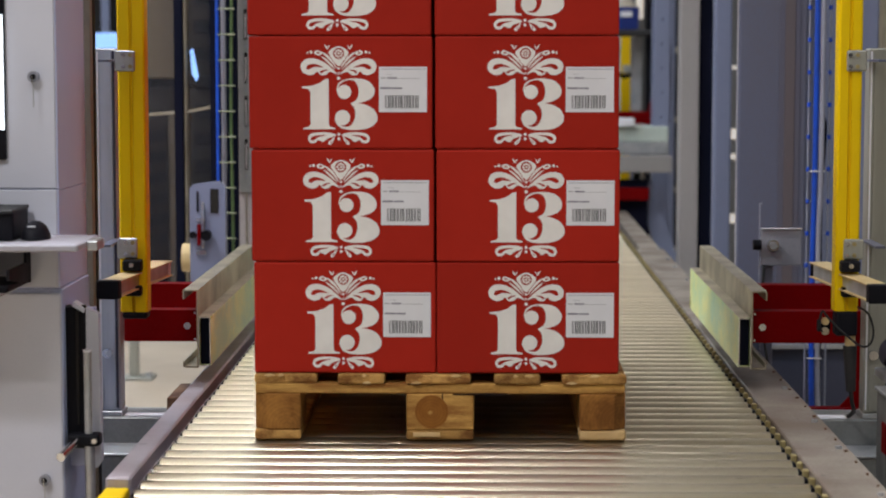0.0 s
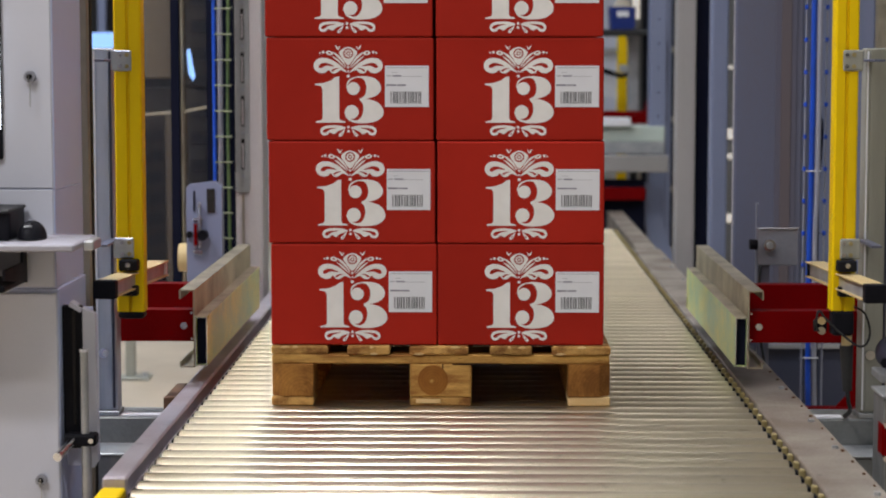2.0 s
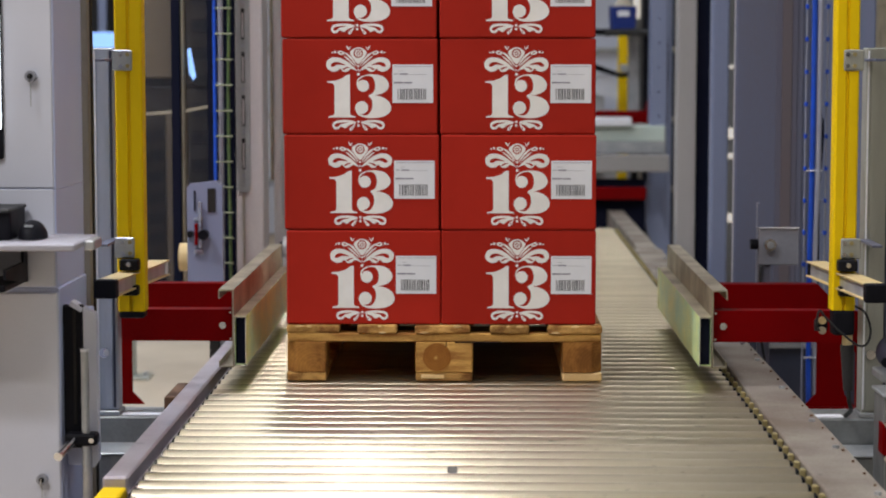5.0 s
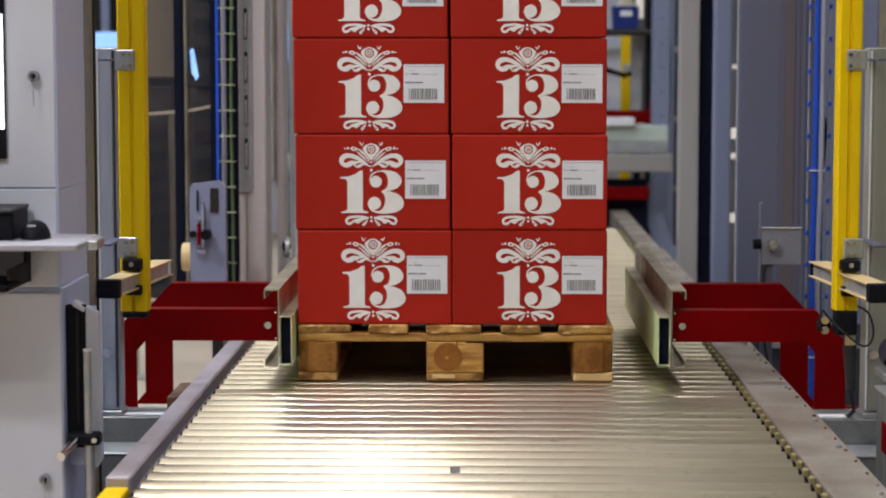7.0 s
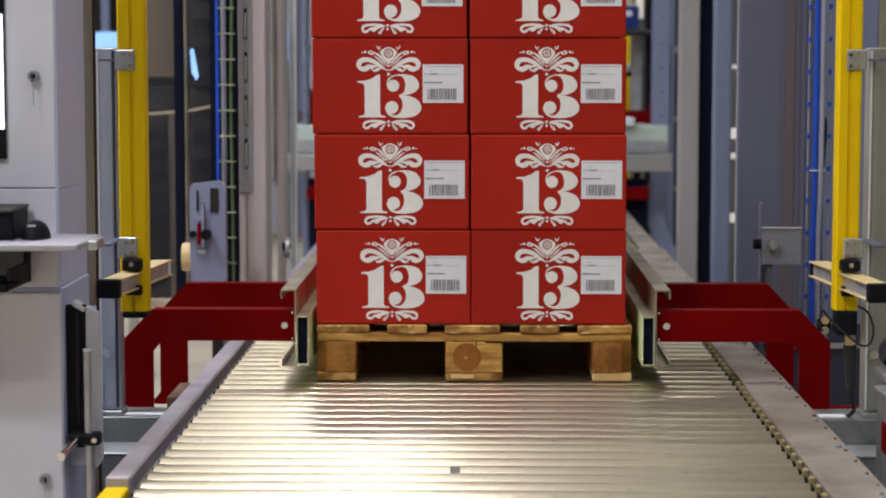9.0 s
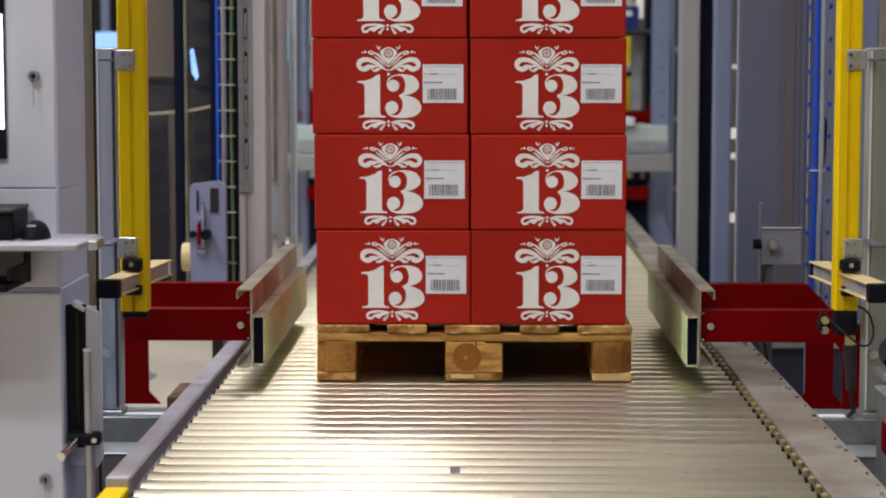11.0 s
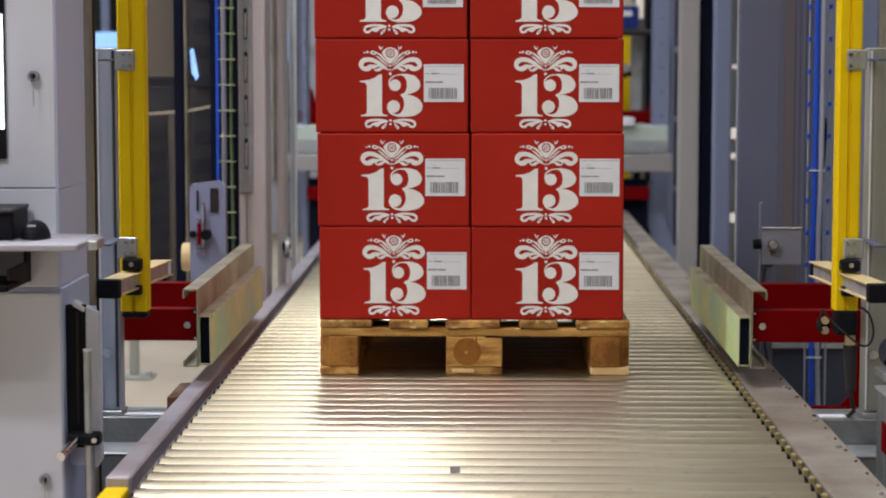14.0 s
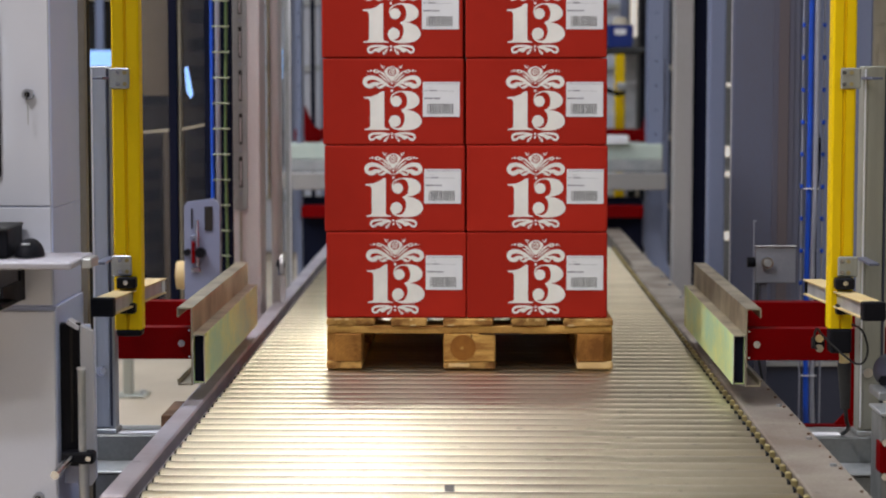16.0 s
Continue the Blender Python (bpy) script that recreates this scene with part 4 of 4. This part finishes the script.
part("grey_cable", bm_tube(bmesh.new(), smooth_line([(1.058, 6.5, .12), (1.046, 6.5, .35), (1.040, 6.49, .8), (1.046, 6.49, 1.2), (1.045, 6.5, 3.2)], 6), .0075, 10), M_GREYC, wt, "grey cable")
part("thin_cable", bm_tube(bmesh.new(), smooth_line([(1.056, 6.52, .3), (1.052, 6.52, .9), (1.062, 6.52, 1.15), (1.050, 6.52, 1.4), (1.056, 6.52, 3.2)], 6), .004, 8), M_NAVY, wt)
for x in (1.010, 1.074):
    part("side_wire", cylm((x, 6.53, .0), (x, 6.53, 3.2), .003, 6), M_GREYC, wt)
for k in range(26):
    z = .62 + k * .1005
    part("cross_wire", cylm((1.010, 6.535, z), (1.078, 6.535, z), .0022, 6), M_GREYC, wt)
    for x in (1.010, 1.074):
        part("clip", boxm(x - .005, 6.522, z - .007, x + .005, 6.54, z + .007, .002), M_BLUE, wt, "blue clip")
for z in (1.016, .43):
    part("cable_tie", boxm(1.008, 6.485, z, 1.056, 6.49, z + .004, 0), M_LABEL, wt, "white cable tie")
gm = thing("mesh_fence", "beige mesh fence panel beyond the machine", "fence")
for k in range(12):
    part("wire", boxm(2.12 + k * .05, 12.0, .1, 2.13 + k * .05, 12.01, 3.0, 0), M_ZINC_G, gm)
for k in range(14):
    part("wire", boxm(2.10, 12.01, .3 + k * .15, 2.75, 12.02, .31 + k * .15, 0), M_ZINC_G, gm)
part("backing_sheet", boxm(2.08, 12.06, .0, 2.8, 12.08, 3.0, 0), M_TANGRID, gm, "beige sheet")

# ---------------------------------------------------------------- portal over the far end of the conveyor
po = thing("transfer_portal", "steel transfer portal across the far conveyor", "machine portal")
part("cross_beam", boxm(-1.08, 11.0, .762, .99, 11.12, .850, .006, 2), M_COLR, po, "grey cross beam")
part("roller_casing", boxm(-1.03, 11.2, .915, .985, 11.45, 1.000, .01, 2), M_PALEG, po, "pale green casing")
part("casing_base", boxm(-1.03, 11.18, .850, .985, 11.45, .915, .004), M_GALV, po)
part("red_beam", boxm(-1.03, 11.6, 1.005, .905, 11.7, 1.068, .005), M_RED, po, "red cross beam")
part("red_gusset", bm_prism(bmesh.new(), [(.82, 1.0), (.945, 1.0), (.945, 1.20), (.915, 1.12), (.90, 1.068), (.82, 1.04)], 1, 11.56, 11.6), M_RED, po, "red gusset")
part("red_gusset", bm_prism(bmesh.new(), [(-.88, .96), (-1.0, .96), (-1.0, 1.22), (-.96, 1.19), (-.93, 1.10), (-.88, 1.06)], 1, 11.56, 11.6), M_RED, po, "red gusset")
part("lower_red_beam", boxm(-.94, 11.0, .615, .87, 11.08, .680, .005), M_RED, po, "dark red lower beam")
part("dark_skirt", boxm(-.94, 11.09, .30, .87, 11.12, .72, .003), M_NAVY, po, "dark skirt")
part("white_block", boxm(.55, 11.15, 1.0, .80, 11.3, 1.045, .006, 2), M_LABEL, po, "white block")
for x0, x1 in ((.905, .995), (-.985, -.955)):
    lg = part("portal_leg", boxm(x0, 11.24, 0, x1, 11.40, 3.2, .006), M_COLB, po, "blue-grey leg")
    for k in range(6):
        part("hole", cylm(((x0 + x1) / 2, 11.232, 1.05 + k * .13), ((x0 + x1) / 2, 11.24, 1.05 + k * .13), .005, 8), M_NAVY, lg)
part("diagonal_brace", bm_prism(bmesh.new(), [(.80, .70), (.90, .70), (1.06, .22), (.96, .22)], 1, 11.13, 11.18), M_COLB, po, "blue-grey brace")
part("hose", bm_tube(bmesh.new(), smooth_line([(.70, 11.9, 1.50), (.90, 11.9, 1.505), (1.0, 11.85, 1.50), (1.03, 11.8, 1.44), (1.03, 11.8, 1.0)], 6), .018), M_RUBBER, po, "black hose")

# ---- workbench beyond with bin, yellow post and dark uprights
wb = thing("tool_shelf", "black shelf rack with posts", "shelf rack")
part("shelf_board", boxm(.60, 12.0, 1.492, .955, 12.4, 1.526, .004), M_BLACK, wb)
for x in (.925, -1.12, .30):
    part("upright", boxm(x, 12.05, 0, x + .035, 12.09, 2.6, .003), M_BLACK, wb, "black upright")
part("lower_board", boxm(.30, 12.0, .95, .955, 12.4, .975, .003), M_GALV, wb)
part("side_panel", boxm(.862, 12.28, .975, .922, 12.32, 1.492, .003), M_GALV, wb, "grey side panel")
for x, m in ((-1.052, M_DARKBLUE), (-.970, M_NAVY)):
    part("upright", boxm(x, 12.02, 0, x + .024, 12.06, 2.6, .003), m, wb, "dark upright")
bn = thing("storage_bin", "blue plastic bin with white label", "bin")
part("bin_body", bm_prism(bmesh.new(), [(.745, 1.527), (.878, 1.527), (.886, 1.655), (.737, 1.655)], 1, 12.02, 12.25), M_BIN, bn)
part("bin_label", boxm(.775, 12.012, 1.598, .842, 12.019, 1.630, .001), M_LABEL, bn, "white label")
part("bin_fill", bm_cyl(bmesh.new(), (.815, 12.13, 1.65), (.815, 12.13, 1.70), .06, 16, .03), M_TANGRID, bn, "pale contents")
yp = thing("yellow_post", "yellow post beyond the portal", "post")
part("post_body", boxm(.845, 13.0, 0, .905, 13.06, 1.50, .004), M_YELLOW, yp)
part("joint", boxm(.855, 12.96, 1.27, .915, 13.0, 1.32, .004), M_GALV, yp)
sk = thing("labelling_machine", "grey and white machine head with black arm", "machine")
part("head_body", bm_prism(bmesh.new(), [(.60, 1.15), (.82, 1.12), (.80, 1.24), (.62, 1.28)], 1, 12.6, 12.8), M_LABEL, sk)
part("arm", bm_prism(bmesh.new(), [(.66, 1.29), (.84, 1.24), (.92, 1.27), (.92, 1.29), (.84, 1.265), (.66, 1.33)], 1, 12.55, 12.6), M_BLACK, sk)
part("stand", boxm(.64, 12.65, 0, .74, 12.75, 1.16), M_GALV, sk)
for k, (x, w, z, h, m) in enumerate(((-2.62, .16, 1.42, .11, M_GLOWB), (-1.352, .03, 1.34, .20, M_GLOWB), (1.0, .05, 1.18, .10, M_GLOWW), (1.0, .05, 1.40, .10, M_GLOWW), (1.01, .045, 1.62, .35, M_GLOWW))):
    lp = thing("far_lamp", "small bright far lamp on a wall bracket", "lamp", "far lamps")
    part("lens", boxm(x, 14.0, z, x + w, 14.03, z + h, .004), m, lp)
    part("bracket", boxm(x, 14.03, 0, x + w, 14.06, z + h, .002), M_WALL if k > 1 else M_DARKRACK, lp)
# tall far racks that close the view
for x0, x1, y, m, lab in ((-3.6, -1.9, 15.0, M_DARKRACK, "dark storage rack with shelves"), (-1.75, -1.15, 16.0, M_CAB, "pale machine housing with shelves"), (.2, 1.2, 17.0, M_CAB, "pale machine housing with shelves"), (1.3, 3.4, 15.0, M_DARKRACK, "dark storage rack with shelves")):
    rk = thing("far_rack", lab, "rack", "far racks")
    part("rack_body", boxm(x0, y + .05, 0, x1, y + .6, 3.4, .01), m, rk)
    for k in range(6):
        part("shelf", boxm(x0, y, .4 + k * .5, x1, y + .05, .44 + k * .5, .004), M_GALV if m is M_CAB else M_ZINC_G, rk)
    for x in (x0, (x0 + x1) / 2, x1 - .06):
        part("upright", boxm(x, y - .03, 0, x + .06, y, 3.4, .004), M_COLB, rk)


# ---------------------------------------------------------------- movement


def clamp_rows(rows):
    return [(t, pose(x, 0, R)) for t, x in rows]


def pallet_track():
    """Seconds, x and y of the middle of the pallet's front edge."""
    rows = [(0, -.095, 4.431), (.5, -.095, 4.541), (1, -.095, 4.649), (1.5, -.095, 4.757), (2, -.095, 4.865), (2.5, -.095, 4.975), (3, -.095, 5.086), (3.5, -.095, 5.194),
            (3.75, -.095, 5.236), (4.2, -.095, 5.238), (6.45, -.095, 5.238), (6.7, -.089, 5.238), (7.0, -.074, 5.238), (7.5, -.049, 5.238), (7.85, -.029, 5.238), (8.0, -.026, 5.238), (13.5, -.026, 5.238),
            (13.75, -.026, 5.280), (14, -.026, 5.337), (14.5, -.026, 5.446), (15, -.026, 5.554), (15.5, -.026, 5.665), (16, -.026, 5.777)]
    return rows


def motions():
    track = pallet_track()
    walk(pallet, [(t, pose(x, y, R)) for t, x, y in track])
    for ob, (ox, oy, oz) in cartons:
        walk(ob, [(t, pose(x + ox, y + oy, R + oz)) for t, x, y in track])
    walk(clamp_left, clamp_rows([(0, -.681), (3.2, -.681), (3.4, -.675), (4, -.640), (5.2, -.575), (6.5, -.505), (7, -.479), (7.5, -.453), (7.9, -.431), (8.05, -.429), (8.8, -.429),
                                 (9, -.437), (10.2, -.503), (11.5, -.575), (12, -.602), (12.5, -.628), (13, -.656), (13.35, -.677), (13.5, -.681), (16, -.681)]))
    walk(clamp_right, clamp_rows([(0, .630), (3.2, .630), (3.4, .625), (4, .594), (5.2, .529), (6.5, .459), (7, .431), (7.5, .405), (7.9, .387), (8.05, .385), (8.8, .385),
                                  (9, .392), (10.2, .458), (11.5, .529), (12, .557), (12.5, .583), (13, .611), (13.35, .627), (13.5, .630), (16, .630)]))
    # the rollers turn while the pallet is carried; the near ones rest on the second run
    for ro in rollers:
        x, y, z = ro.location
        rows = [(t, 4.431 if t < 0 else py) for t, _, py in track]
        turned, prev, out = 0.0, rows[0][1], []
        for t, py in rows:
            if py - prev > 0 and (t < 5 or y > 5.1):
                turned += (py - prev)
            prev = py
            out.append((t, turned))
        fine = []
        for (ta, a), (tb, b) in zip(out, out[1:]):
            k = max(1, math.ceil((b - a) / RAD / 1.3))
            fine += [(ta + (tb - ta) * q / k, a + (b - a) * q / k) for q in range(k)]
        fine.append(out[-1])
        walk(ro, [(t, pose(x, y, z, -math.degrees(a / RAD))) for t, a in fine])


motions()
